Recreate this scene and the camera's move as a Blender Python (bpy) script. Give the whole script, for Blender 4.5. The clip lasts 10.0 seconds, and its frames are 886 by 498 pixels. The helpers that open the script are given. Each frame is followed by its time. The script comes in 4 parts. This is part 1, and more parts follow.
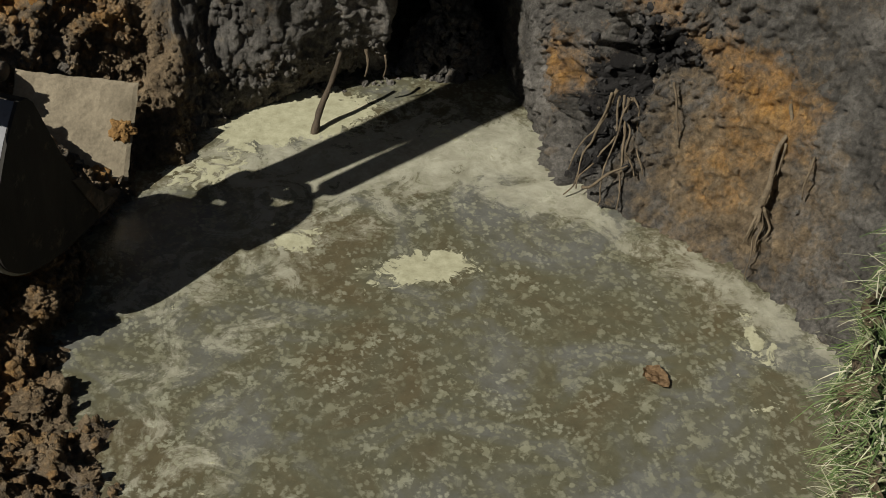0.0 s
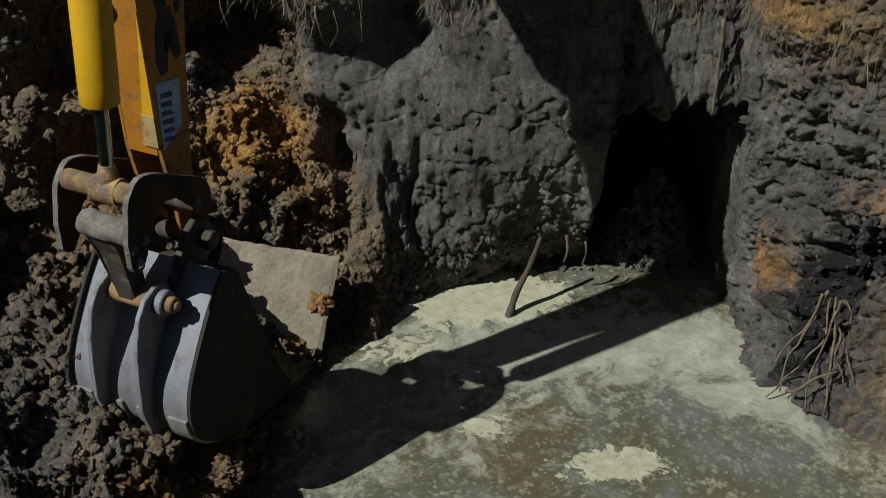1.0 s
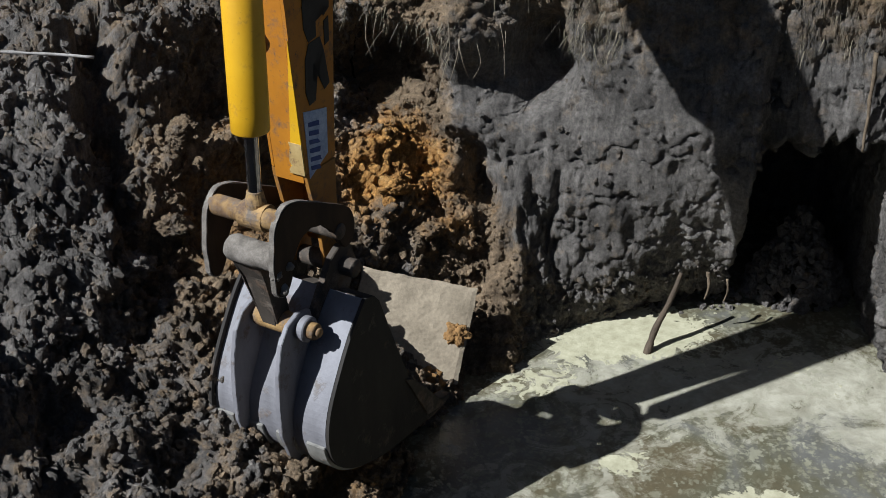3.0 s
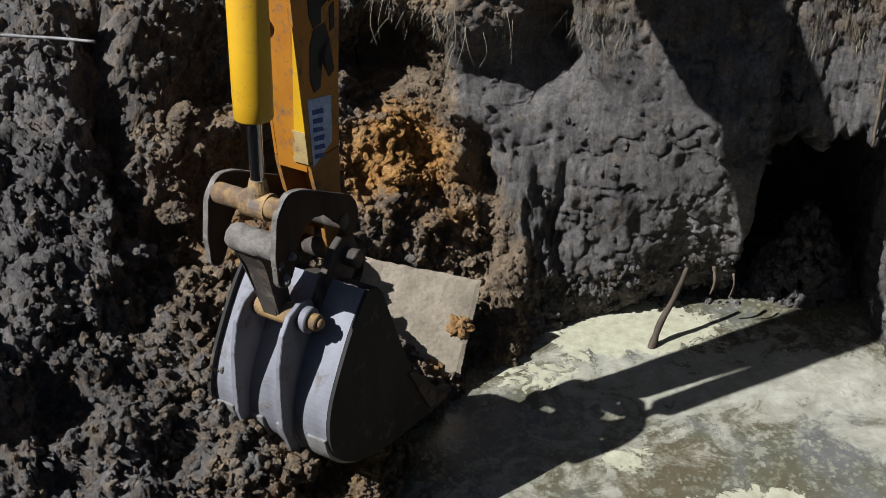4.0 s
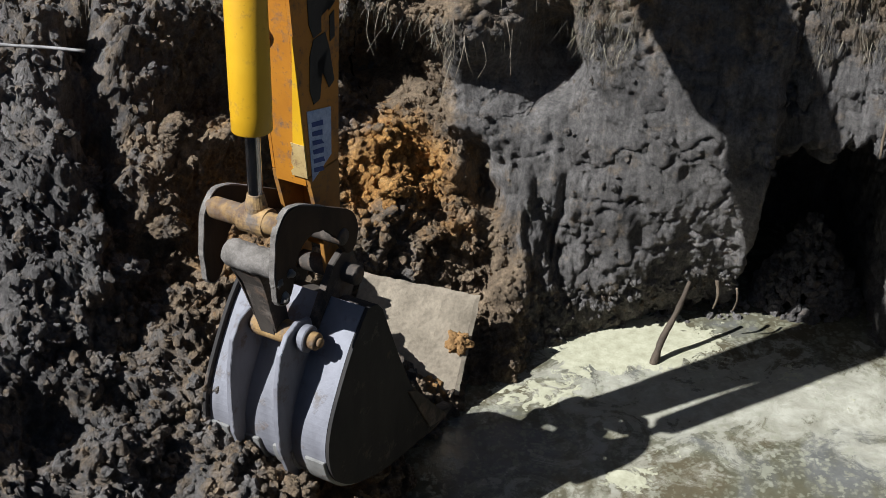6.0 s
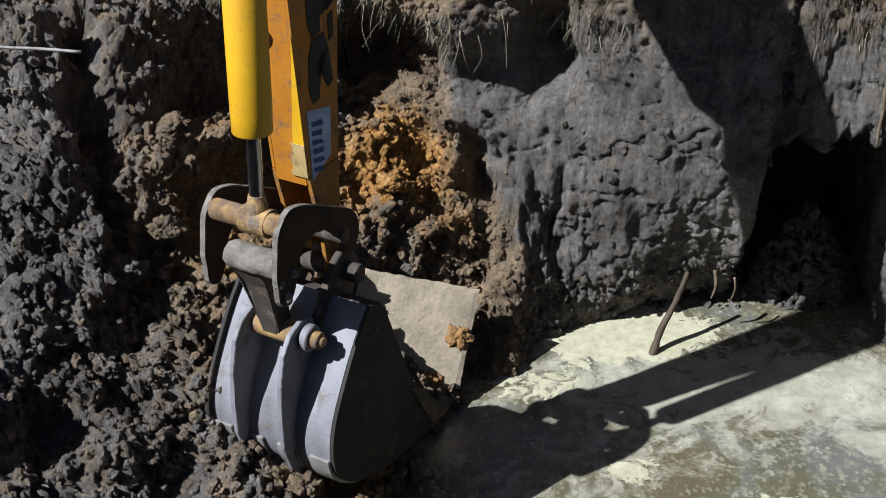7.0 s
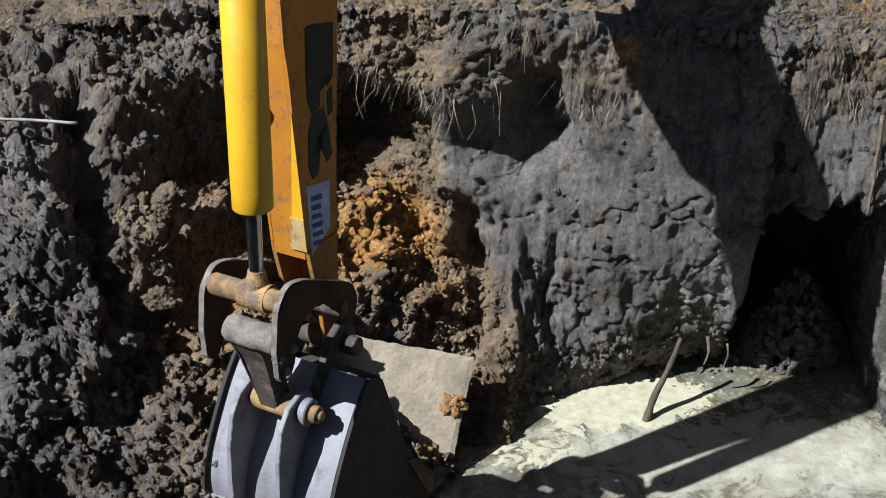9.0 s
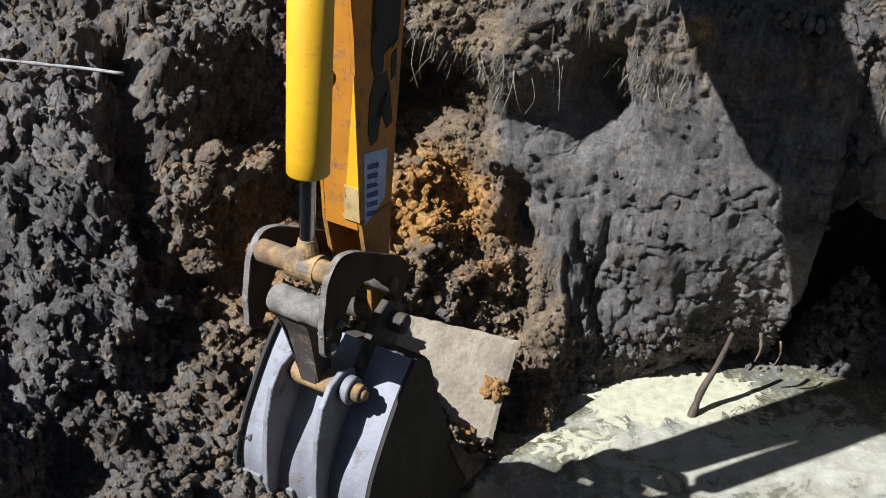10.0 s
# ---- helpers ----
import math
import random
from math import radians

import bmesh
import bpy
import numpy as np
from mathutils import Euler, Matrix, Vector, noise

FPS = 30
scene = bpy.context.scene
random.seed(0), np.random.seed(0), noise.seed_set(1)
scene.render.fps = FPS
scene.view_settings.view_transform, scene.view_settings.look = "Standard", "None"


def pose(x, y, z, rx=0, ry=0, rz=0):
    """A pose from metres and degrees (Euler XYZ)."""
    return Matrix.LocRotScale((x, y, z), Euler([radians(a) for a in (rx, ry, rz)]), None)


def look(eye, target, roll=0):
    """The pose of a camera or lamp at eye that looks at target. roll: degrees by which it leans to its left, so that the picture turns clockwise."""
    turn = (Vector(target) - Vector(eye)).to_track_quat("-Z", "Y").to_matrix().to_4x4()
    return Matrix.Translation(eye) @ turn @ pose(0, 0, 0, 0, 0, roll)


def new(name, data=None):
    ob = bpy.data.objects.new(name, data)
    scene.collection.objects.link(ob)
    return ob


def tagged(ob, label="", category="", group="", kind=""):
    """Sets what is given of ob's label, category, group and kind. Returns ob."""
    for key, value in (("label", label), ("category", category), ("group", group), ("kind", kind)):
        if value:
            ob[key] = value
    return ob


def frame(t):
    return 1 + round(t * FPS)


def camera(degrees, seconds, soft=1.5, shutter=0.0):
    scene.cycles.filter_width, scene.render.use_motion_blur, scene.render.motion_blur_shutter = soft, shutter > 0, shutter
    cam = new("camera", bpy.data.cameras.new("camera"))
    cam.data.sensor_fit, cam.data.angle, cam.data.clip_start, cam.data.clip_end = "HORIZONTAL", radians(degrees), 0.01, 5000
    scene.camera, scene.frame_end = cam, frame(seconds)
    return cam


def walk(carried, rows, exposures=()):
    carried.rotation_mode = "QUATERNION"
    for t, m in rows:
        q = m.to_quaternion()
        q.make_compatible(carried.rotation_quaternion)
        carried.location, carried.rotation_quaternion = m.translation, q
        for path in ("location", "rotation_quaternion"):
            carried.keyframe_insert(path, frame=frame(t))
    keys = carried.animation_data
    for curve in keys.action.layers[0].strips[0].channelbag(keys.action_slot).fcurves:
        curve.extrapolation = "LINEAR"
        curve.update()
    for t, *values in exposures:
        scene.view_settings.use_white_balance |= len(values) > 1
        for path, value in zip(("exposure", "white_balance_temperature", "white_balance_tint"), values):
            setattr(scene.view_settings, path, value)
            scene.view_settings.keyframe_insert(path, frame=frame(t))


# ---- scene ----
cam = camera(37.13, 10.0, soft=0.4)
walk(cam, [(0.0, pose(0.137, -0.288, 3.501, 51.35, 0, -15.77) @ pose(0, 0, 0, 0, 0, 2.86)),
        (0.5, pose(0.110, -0.184, 3.457, 55.51, 0, -9.40) @ pose(0, 0, 0, 0, 0, 1.24)),
        (1.0, pose(0.100, -0.156, 3.465, 58.75, 0, -5.93) @ pose(0, 0, 0, 0, 0, 0.82)),
        (1.5, pose(0.099, -0.156, 3.470, 59.94, 0, -4.07) @ pose(0, 0, 0, 0, 0, 0.21)),
        (2.0, pose(0.070, -0.142, 3.449, 60.29, 0, -2.59) @ pose(0, 0, 0, 0, 0, -0.11)),
        (2.5, pose(0.067, -0.155, 3.436, 60.46, 0, -0.82) @ pose(0, 0, 0, 0, 0, -0.90)),
        (3.0, pose(0.059, -0.153, 3.442, 60.37, 0, 0.57) @ pose(0, 0, 0, 0, 0, -1.25)),
        (4.5, pose(0.023, -0.042, 3.386, 59.87, 0, 0.26) @ pose(0, 0, 0, 0, 0, -0.27)),
        (5.0, pose(0.000, 0.000, 3.370, 60.00, 0, 0.00) @ pose(0, 0, 0, 0, 0, -0.00)),
        (5.5, pose(-0.012, 0.027, 3.363, 60.39, 0, -0.16) @ pose(0, 0, 0, 0, 0, 0.05)),
        (7.0, pose(-0.070, 0.058, 3.408, 59.60, 0, -0.90) @ pose(0, 0, 0, 0, 0, -0.78)),
        (7.5, pose(-0.074, 0.072, 3.438, 59.33, 0, -1.00) @ pose(0, 0, 0, 0, 0, -0.96)),
        (8.0, pose(-0.085, 0.087, 3.458, 60.12, 0, -1.28) @ pose(0, 0, 0, 0, 0, -0.78)),
        (8.5, pose(-0.094, 0.105, 3.478, 61.14, 0, -1.51) @ pose(0, 0, 0, 0, 0, -0.66)),
        (9.0, pose(-0.137, 0.101, 3.480, 61.69, 0, -2.03) @ pose(0, 0, 0, 0, 0, -0.33)),
        (9.5, pose(-0.203, 0.191, 3.436, 61.39, 0, -1.77) @ pose(0, 0, 0, 0, 0, 1.04)),
        (10.0, pose(-0.256, 0.301, 3.386, 60.49, 0, -1.15) @ pose(0, 0, 0, 0, 0, 2.57))],
     exposures=[(0.0, -0.06, 6500, 4), (0.5, -0.27, 6110, 3), (1.0, -0.09, 5810, 2), (1.5, 0.31, 5770, 4), (2.0, 0.49, 5590, 6), (2.5, 0.55, 5590, 7), (5.0, 0.58, 5590, 11), (5.5, 0.71, 5590, 10), (7.0, 0.81, 5540, 9), (8.5, 0.89, 5540, 10), (10.0, 1.08, 5490, 10)])

# ---- sky and sun ----
SUN_WAY = Vector((1.18, 0.60, -1.33)).normalized()
world = bpy.data.worlds.new("sky")
scene.world = world
world.use_nodes = True
wn = world.node_tree
sky = wn.nodes.new("ShaderNodeTexSky")
sky.sky_type, sky.sun_disc = "NISHITA", False
sky.sun_elevation = math.asin(-SUN_WAY.z)
sky.sun_rotation = math.atan2(-SUN_WAY.x, -SUN_WAY.y)
wn.nodes["Background"].inputs[1].default_value = 0.025
wn.links.new(sky.outputs[0], wn.nodes["Background"].inputs[0])
sun = new("sun", bpy.data.lights.new("sun", "SUN"))
sun.data.energy, sun.data.angle, sun.data.color = 5.0, radians(0.5), (1.0, 0.97, 0.92)
sun.matrix_world = look((-4, -3, 8), Vector((-4, -3, 8)) + SUN_WAY)


# ---- materials ----
class Nodes:
    """A small builder of node materials."""

    def __init__(self, name, rough=0.9, metal=0.0, spec=0.3):
        self.m = bpy.data.materials.new(name)
        self.m.use_nodes = True
        self.t = self.m.node_tree
        self.b = self.t.nodes["Principled BSDF"]
        self.b.inputs["Roughness"].default_value = rough
        self.b.inputs["Metallic"].default_value = metal
        self.b.inputs["Specular IOR Level"].default_value = spec

    def put(self, value, socket):
        if hasattr(value, "is_linked"):
            self.t.links.new(value, socket)
        elif isinstance(value, (tuple, list)):
            socket.default_value = (*value, 1.0)[:4] if socket.type == "RGBA" else value
        else:
            socket.default_value = value

    def place(self, scale=(1, 1, 1)):
        c = self.t.nodes.new("ShaderNodeTexCoord")
        mp = self.t.nodes.new("ShaderNodeMapping")
        mp.inputs["Scale"].default_value = scale
        self.t.links.new(c.outputs["Object"], mp.inputs[0])
        return mp.outputs[0]

    def noise(self, scale, detail=4, rough=0.6, at=None, stretch=(1, 1, 1), warp=0.0):
        n = self.t.nodes.new("ShaderNodeTexNoise")
        n.inputs["Scale"].default_value, n.inputs["Detail"].default_value = scale, detail
        n.inputs["Roughness"].default_value, n.inputs["Distortion"].default_value = rough, warp
        self.t.links.new(at or self.place(stretch), n.inputs["Vector"])
        return n.outputs[0]

    def cells(self, scale, stretch=(1, 1, 1), feature="F1"):
        n = self.t.nodes.new("ShaderNodeTexVoronoi")
        n.feature = feature
        n.inputs["Scale"].default_value = scale
        self.t.links.new(self.place(stretch), n.inputs["Vector"])
        return n.outputs["Distance"]

    def ramp(self, value, *stops):
        r = self.t.nodes.new("ShaderNodeValToRGB")
        e = r.color_ramp.elements
        while len(e) < len(stops):
            e.new(0.5)
        for k, (p, c) in zip(e, stops):
            k.position = p
            k.color = (c, c, c, 1) if isinstance(c, (int, float)) else (*c, 1)
        self.put(value, r.inputs[0])
        return r.outputs[0]

    def mix(self, fac, a, b, kind="MIX"):
        n = self.t.nodes.new("ShaderNodeMix")
        n.data_type, n.blend_type = "RGBA", kind
        self.put(fac, n.inputs[0]), self.put(a, n.inputs[6]), self.put(b, n.inputs[7])
        return n.outputs[2]

    def math(self, op, a, b=0.0):
        n = self.t.nodes.new("ShaderNodeMath")
        n.operation = op
        self.put(a, n.inputs[0]), self.put(b, n.inputs[1])
        return n.outputs[0]

    def attr(self, name):
        n = self.t.nodes.new("ShaderNodeAttribute")
        n.attribute_name = name
        return n.outputs["Fac"]

    def chance(self):
        return self.t.nodes.new("ShaderNodeObjectInfo").outputs["Random"]

    def island(self):
        return self.t.nodes.new("ShaderNodeNewGeometry").outputs["Random Per Island"]

    def bump(self, height, strength=0.5, distance=0.01):
        n = self.t.nodes.new("ShaderNodeBump")
        n.inputs["Strength"].default_value, n.inputs["Distance"].default_value = strength, distance
        self.put(height, n.inputs["Height"])
        self.t.links.new(n.outputs[0], self.b.inputs["Normal"])
        return self

    def color(self, c):
        self.put(c, self.b.inputs["Base Color"])
        return self

    def rough(self, r):
        self.put(r, self.b.inputs["Roughness"])
        return self


def earth_material():
    """Dark grey clay with brown topsoil and ochre veins, told by the mesh's own masks."""
    n = Nodes("clay_earth", 0.85, spec=0.25)
    grey = n.ramp(n.noise(5, 5), (0.3, (0.086, 0.075, 0.064)), (0.7, (0.225, 0.2, 0.174)))
    brown = n.ramp(n.noise(9, 5), (0.3, (0.11, 0.077, 0.046)), (0.7, (0.3, 0.214, 0.128)))
    ochre = n.ramp(n.noise(14, 5, 0.7), (0.25, (0.21, 0.1, 0.03)), (0.55, (0.46, 0.235, 0.062)), (0.8, (0.64, 0.41, 0.16)))
    grey = n.mix(0.8, grey, n.ramp(n.noise(2.3, 6, 0.6, warp=0.6), (0.35, 0.5), (0.62, 1.15)), "MULTIPLY")
    fleck = n.noise(11, 6, 0.7)
    b = n.math("MULTIPLY", n.ramp(n.math("ADD", n.attr("brown"), n.math("MULTIPLY", n.math("SUBTRACT", fleck, 0.5), 1.2)), (0.3, 0.0), (0.6, 1.0)), 1.0)
    o = n.ramp(n.math("ADD", n.attr("ochre"), n.math("MULTIPLY", n.math("SUBTRACT", n.noise(8, 8, 0.72), 0.5), 1.5)), (0.32, 0.0), (0.58, 0.5), (0.85, 1.0))
    c = n.mix(o, n.mix(b, grey, brown), ochre)
    c = n.mix(0.95, c, n.ramp(n.noise(60, 7, 0.75), (0.28, 0.40), (0.72, 1.6)), "MULTIPLY")
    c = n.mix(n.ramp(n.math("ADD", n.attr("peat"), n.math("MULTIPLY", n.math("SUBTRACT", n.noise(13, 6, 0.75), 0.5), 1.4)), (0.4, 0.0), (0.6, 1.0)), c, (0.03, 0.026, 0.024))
    scrape = n.noise(34, 5, 0.65, stretch=(1, 1, 0.16), warp=0.4)
    c = n.mix(0.85, c, n.ramp(scrape, (0.3, 0.6), (0.7, 1.3)), "MULTIPLY")
    n.color(c).rough(n.ramp(n.noise(6, 4), (0.3, 0.62), (0.7, 0.95)))
    h = n.math("ADD", n.math("MULTIPLY", n.noise(75, 8, 0.72), 0.8), n.math("ADD", n.math("MULTIPLY", n.noise(240, 4, 0.6), 0.45), n.math("MULTIPLY", scrape, 0.7)))
    return n.bump(h, 1.0, 0.023).m


def water_material():
    """Muddy water under a film, flecks and rafts of cream scum."""
    n = Nodes("scummy_water", 0.12, spec=0.5)
    skin, film = n.attr("scum"), n.attr("film")
    mud = n.ramp(n.noise(1.9, 5, 0.6, warp=0.8), (0.36, (0.1, 0.081, 0.046)), (0.5, (0.105, 0.096, 0.06)), (0.62, (0.132, 0.126, 0.108)))
    mud = n.mix(0.7, mud, n.ramp(n.noise(14, 6, 0.7), (0.3, 0.75), (0.7, 1.25)), "MULTIPLY")
    # grey-green film: soft, denser near the banks
    veil = n.math("ADD", film, n.math("ADD", n.math("MULTIPLY", n.math("SUBTRACT", n.noise(4.0, 7, 0.65, warp=1.3), 0.5), 2.0), n.math("MULTIPLY", n.math("SUBTRACT", n.noise(26, 5, 0.65, warp=0.6), 0.5), 0.7)))
    veil = n.ramp(veil, (0.3, 0.0), (0.47, 0.4), (0.58, 0.72), (0.95, 1.0))
    pale = n.ramp(n.noise(9, 6, 0.65, warp=0.8), (0.3, (0.26, 0.236, 0.17)), (0.7, (0.44, 0.408, 0.31)))
    c = n.mix(veil, mud, pale)
    # flecks of two sizes in uneven fields
    field = n.ramp(n.noise(2.6, 5, 0.65, warp=0.5), (0.34, 0.3), (0.62, 1.0))
    torn = n.math("MULTIPLY", n.math("SUBTRACT", n.noise(48, 4, 0.65), 0.5), 1.1)
    some = n.math("MULTIPLY", n.math("SUBTRACT", n.noise(13, 3, 0.6), 0.5), 1.6)
    small = n.ramp(n.math("ADD", n.cells(36, (1, 0.8, 1)), n.math("ADD", torn, some)), (0.16, 1.0), (0.4, 0.0))
    wisp = n.ramp(n.noise(22, 6, 0.6, stretch=(1, 0.9, 1), warp=0.5), (0.54, 0.0), (0.68, 1.0))
    large = n.ramp(n.math("ADD", n.cells(9, (1, 0.9, 1)), n.math("ADD", torn, n.math("MULTIPLY", some, 0.8))), (0.08, 1.0), (0.24, 0.0))
    fleck = n.math("MULTIPLY", n.math("MAXIMUM", n.math("MULTIPLY", small, 0.8), n.math("MAXIMUM", n.math("MULTIPLY", wisp, 0.8), n.math("MULTIPLY", large, 0.9))), field)
    tone = n.ramp(n.noise(5.5, 3), (0.35, (0.21, 0.195, 0.125)), (0.55, (0.3, 0.285, 0.2)), (0.72, (0.42, 0.4, 0.3)))
    c = n.mix(n.math("MULTIPLY", fleck, 0.95), c, tone)
    cream = n.ramp(n.noise(17, 6, 0.7), (0.3, (0.3, 0.274, 0.17)), (0.7, (0.495, 0.46, 0.31)))
    raft = n.math("ADD", skin, n.math("ADD", n.math("MULTIPLY", n.math("SUBTRACT", n.noise(9, 6, 0.6, warp=1.4), 0.5), 1.5), n.math("MULTIPLY", n.math("SUBTRACT", n.noise(42, 4, 0.6), 0.5), 0.5)))
    solid = n.ramp(raft, (0.55, 0.0), (0.63, 1.0))
    c = n.mix(solid, c, cream)
    n.color(c).rough(n.ramp(n.math("MAXIMUM", veil, solid), (0.3, 0.12), (0.8, 0.7)))
    return n.bump(n.math("ADD", solid, n.math("ADD", n.math("MULTIPLY", fleck, 0.5), n.math("MULTIPLY", n.noise(90, 3), 0.25))), 0.35, 0.006).m


def paint_material(name, low, high, dirt=0.35, rough=0.45):
    n = Nodes(name, rough, spec=0.45)
    c = n.ramp(n.noise(6, 4), (0.3, low), (0.7, high))
    worn = n.ramp(n.noise(15, 7, 0.75), (0.60 - 0.1 * dirt, 0.0), (0.72, 1.0))
    c = n.mix(n.math("MULTIPLY", worn, dirt * 1.6), c, (0.16, 0.085, 0.035))
    c = n.mix(n.math("MULTIPLY", n.ramp(n.noise(60, 4, 0.7), (0.62, 0.0), (0.7, 1.0)), dirt), c, (0.07, 0.05, 0.035))
    n.color(c).rough(n.ramp(worn, (0.0, rough), (1.0, 0.85)))
    return n.bump(n.noise(120, 3), 0.12, 0.003).m


def steel_material(name, low, high, rough, metal, dirt):
    n = Nodes(name, rough, metal, 0.5 if metal else 0.2)
    c = n.ramp(n.noise(7, 6, 0.65, stretch=(1, 1, 0.35)), (0.3, low), (0.7, high))
    mud = n.ramp(n.noise(10, 7, 0.7), (0.66 - 0.25 * dirt, 0.0), (0.74 - 0.2 * dirt, 1.0))
    c = n.mix(n.math("MULTIPLY", mud, min(1.0, dirt * 2)), c, n.ramp(n.noise(16, 4), (0.35, (0.12, 0.075, 0.045)), (0.65, (0.15, 0.125, 0.1))))
    n.put(n.math("MULTIPLY", n.math("SUBTRACT", 1.0, mud), metal), n.b.inputs["Metallic"])
    n.color(c).rough(n.ramp(mud, (0.0, rough), (1.0, 0.9)))
    return n.bump(n.math("ADD", n.noise(80, 5), n.math("MULTIPLY", mud, 1.5)), 0.3, 0.004).m


def plain_material(name, low, high, scale=12, rough=0.8, relief=0.4, metal=0.0, stretch=(1, 1, 1)):
    n = Nodes(name, rough, metal)
    c = n.ramp(n.noise(scale, 6, 0.65, stretch=stretch), (0.3, low), (0.7, high))
    c = n.mix(0.6, c, n.ramp(n.noise(scale * 9, 4, 0.7), (0.3, 0.6), (0.7, 1.15)), "MULTIPLY")
    n.color(c)
    return n.bump(n.noise(scale * 6, 6, 0.7), relief, 0.006).m


def blade_material(name, stops):
    n = Nodes(name, 0.7, spec=0.25)
    n.color(n.ramp(n.island(), *stops))
    return n.m


EARTH, WATER = earth_material(), water_material()
YELLOW = paint_material("yellow_paint", (0.54, 0.285, 0.004), (0.61, 0.34, 0.007), 0.25)
MUDAMBER = paint_material("mud_smeared_paint", (0.2, 0.085, 0.012), (0.36, 0.16, 0.02), 0.95, 0.75)
# Darker copy of the yellow: shade on the stick put into dirty paint.
AMBER = paint_material("shaded_amber_paint", (0.32, 0.115, 0.004), (0.42, 0.165, 0.006), 0.8, 0.6)
STEEL = steel_material("bucket_steel", (0.135, 0.128, 0.132), (0.235, 0.224, 0.232), 0.66, 0.06, 0.36)
WORN = steel_material("rubbed_steel", (0.16, 0.15, 0.13), (0.36, 0.34, 0.30), 0.45, 0.2, 0.5)
# Muddy side plates; the shade on them is put into this dark colour.
SIDE = steel_material("shaded_muddy_plate", (0.02, 0.018, 0.016), (0.042, 0.036, 0.03), 0.75, 0.0, 0.3)
DARKSTEEL = steel_material("muddy_dark_steel", (0.03, 0.025, 0.02), (0.085, 0.068, 0.052), 0.75, 0.0, 0.6)
RUST = steel_material("rubbed_rusty_pin", (0.07, 0.035, 0.015), (0.52, 0.33, 0.13), 0.7, 0.0, 0.85)
# Rust and mud, with the shade of the link faces in the near-black.
LINKRUST = steel_material("shaded_rusty_muddy_link", (0.02, 0.015, 0.011), (0.065, 0.038, 0.02), 0.85, 0.0, 0.12)
SCUFFED = paint_material("scuffed_yellow_paint", (0.27, 0.17, 0.05), (0.44, 0.31, 0.12), 0.95, 0.8)
MUDGREY = plain_material("dry_grey_mud", (0.1, 0.085, 0.068), (0.27, 0.235, 0.195), 18, 0.95, 0.9)
CHROME = steel_material("chromed_rod", (0.5, 0.5, 0.52), (0.6, 0.6, 0.62), 0.18, 1.0, 0.05)
BLACK = plain_material("black_decal", (0.012, 0.012, 0.012), (0.025, 0.024, 0.022), 20, 0.55, 0.1)
BLUE = plain_material("blue_print", (0.03, 0.05, 0.16), (0.06, 0.09, 0.25), 40, 0.6, 0.1)
PALEBLUE = plain_material("pale_blue_decal", (0.26, 0.31, 0.45), (0.55, 0.6, 0.7), 30, 0.6, 0.1)
CONCRETE = plain_material("old_concrete", (0.22, 0.177, 0.12), (0.4, 0.325, 0.225), 7, 0.9, 0.5)
WOOD = plain_material("wet_dark_wood", (0.035, 0.025, 0.017), (0.11, 0.08, 0.052), 20, 0.8, 0.6, stretch=(1, 1, 0.15))
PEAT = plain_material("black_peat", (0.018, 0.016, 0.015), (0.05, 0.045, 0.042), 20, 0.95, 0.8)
ROOT = plain_material("root_bark", (0.07, 0.05, 0.032), (0.22, 0.165, 0.105), 25, 0.9, 0.6)
PALEROOT = plain_material("pale_root", (0.12, 0.095, 0.065), (0.28, 0.23, 0.165), 25, 0.85, 0.4)
PALEROD = plain_material("weathered_rod", (0.2, 0.18, 0.16), (0.46, 0.43, 0.39), 25, 0.7, 0.3)
RUBBER = plain_material("black_rubber", (0.015, 0.015, 0.015), (0.03, 0.03, 0.03), 20, 0.8, 0.3)
GREEN = blade_material("grass_blades", ((0.0, (0.05, 0.085, 0.022)), (0.4, (0.12, 0.165, 0.055)), (0.68, (0.26, 0.28, 0.13)), (0.85, (0.42, 0.4, 0.24)), (1.0, (0.55, 0.5, 0.36))))
STRAW = blade_material("dry_grass", ((0.0, (0.05, 0.043, 0.032)), (0.5, (0.12, 0.1, 0.068)), (0.9, (0.2, 0.168, 0.11)), (1.0, (0.3, 0.265, 0.19))))
LEAFBROWN = plain_material("dead_leaf", (0.2, 0.12, 0.06), (0.4, 0.26, 0.14), 30, 0.8, 0.4)


# ---- mesh helpers ----
def mesh_of(name, verts, faces, mat, smooth=True):
    me = bpy.data.meshes.new(name)
    me.from_pydata([tuple(v) for v in verts], [], faces)
    me.materials.append(mat)
    if smooth:
        me.shade_smooth()
    return me


def part(name, bm, mat, parent=None, label="", smooth=False):
    """Links a bmesh as one mesh object, under its thing if one is given."""
    me = bpy.data.meshes.new(name)
    bmesh.ops.recalc_face_normals(bm, faces=bm.faces)
    bm.to_mesh(me)
    bm.free()
    me.materials.append(mat)
    if smooth:
        me.shade_smooth()
    ob = new(name, me)
    ob.parent = parent
    return tagged(ob, label)


def prism(bm, outline, lo, hi, frame_of, bevel=0.0):
    """A plate: an outline in (u, z), from lo to hi across."""
    a = [bm.verts.new(frame_of(u, lo, z)) for u, z in outline]
    b = [bm.verts.new(frame_of(u, hi, z)) for u, z in outline]
    n = len(outline)
    fs = [bm.faces.new(a), bm.faces.new(b[::-1])]
    fs += [bm.faces.new((a[i], b[i], b[(i + 1) % n], a[(i + 1) % n])) for i in range(n)]
    if bevel:
        es = list({e for f in fs for e in f.edges})
        bmesh.ops.bevel(bm, geom=es, offset=bevel, segments=2, affect="EDGES", clamp_overlap=True)
    return bm


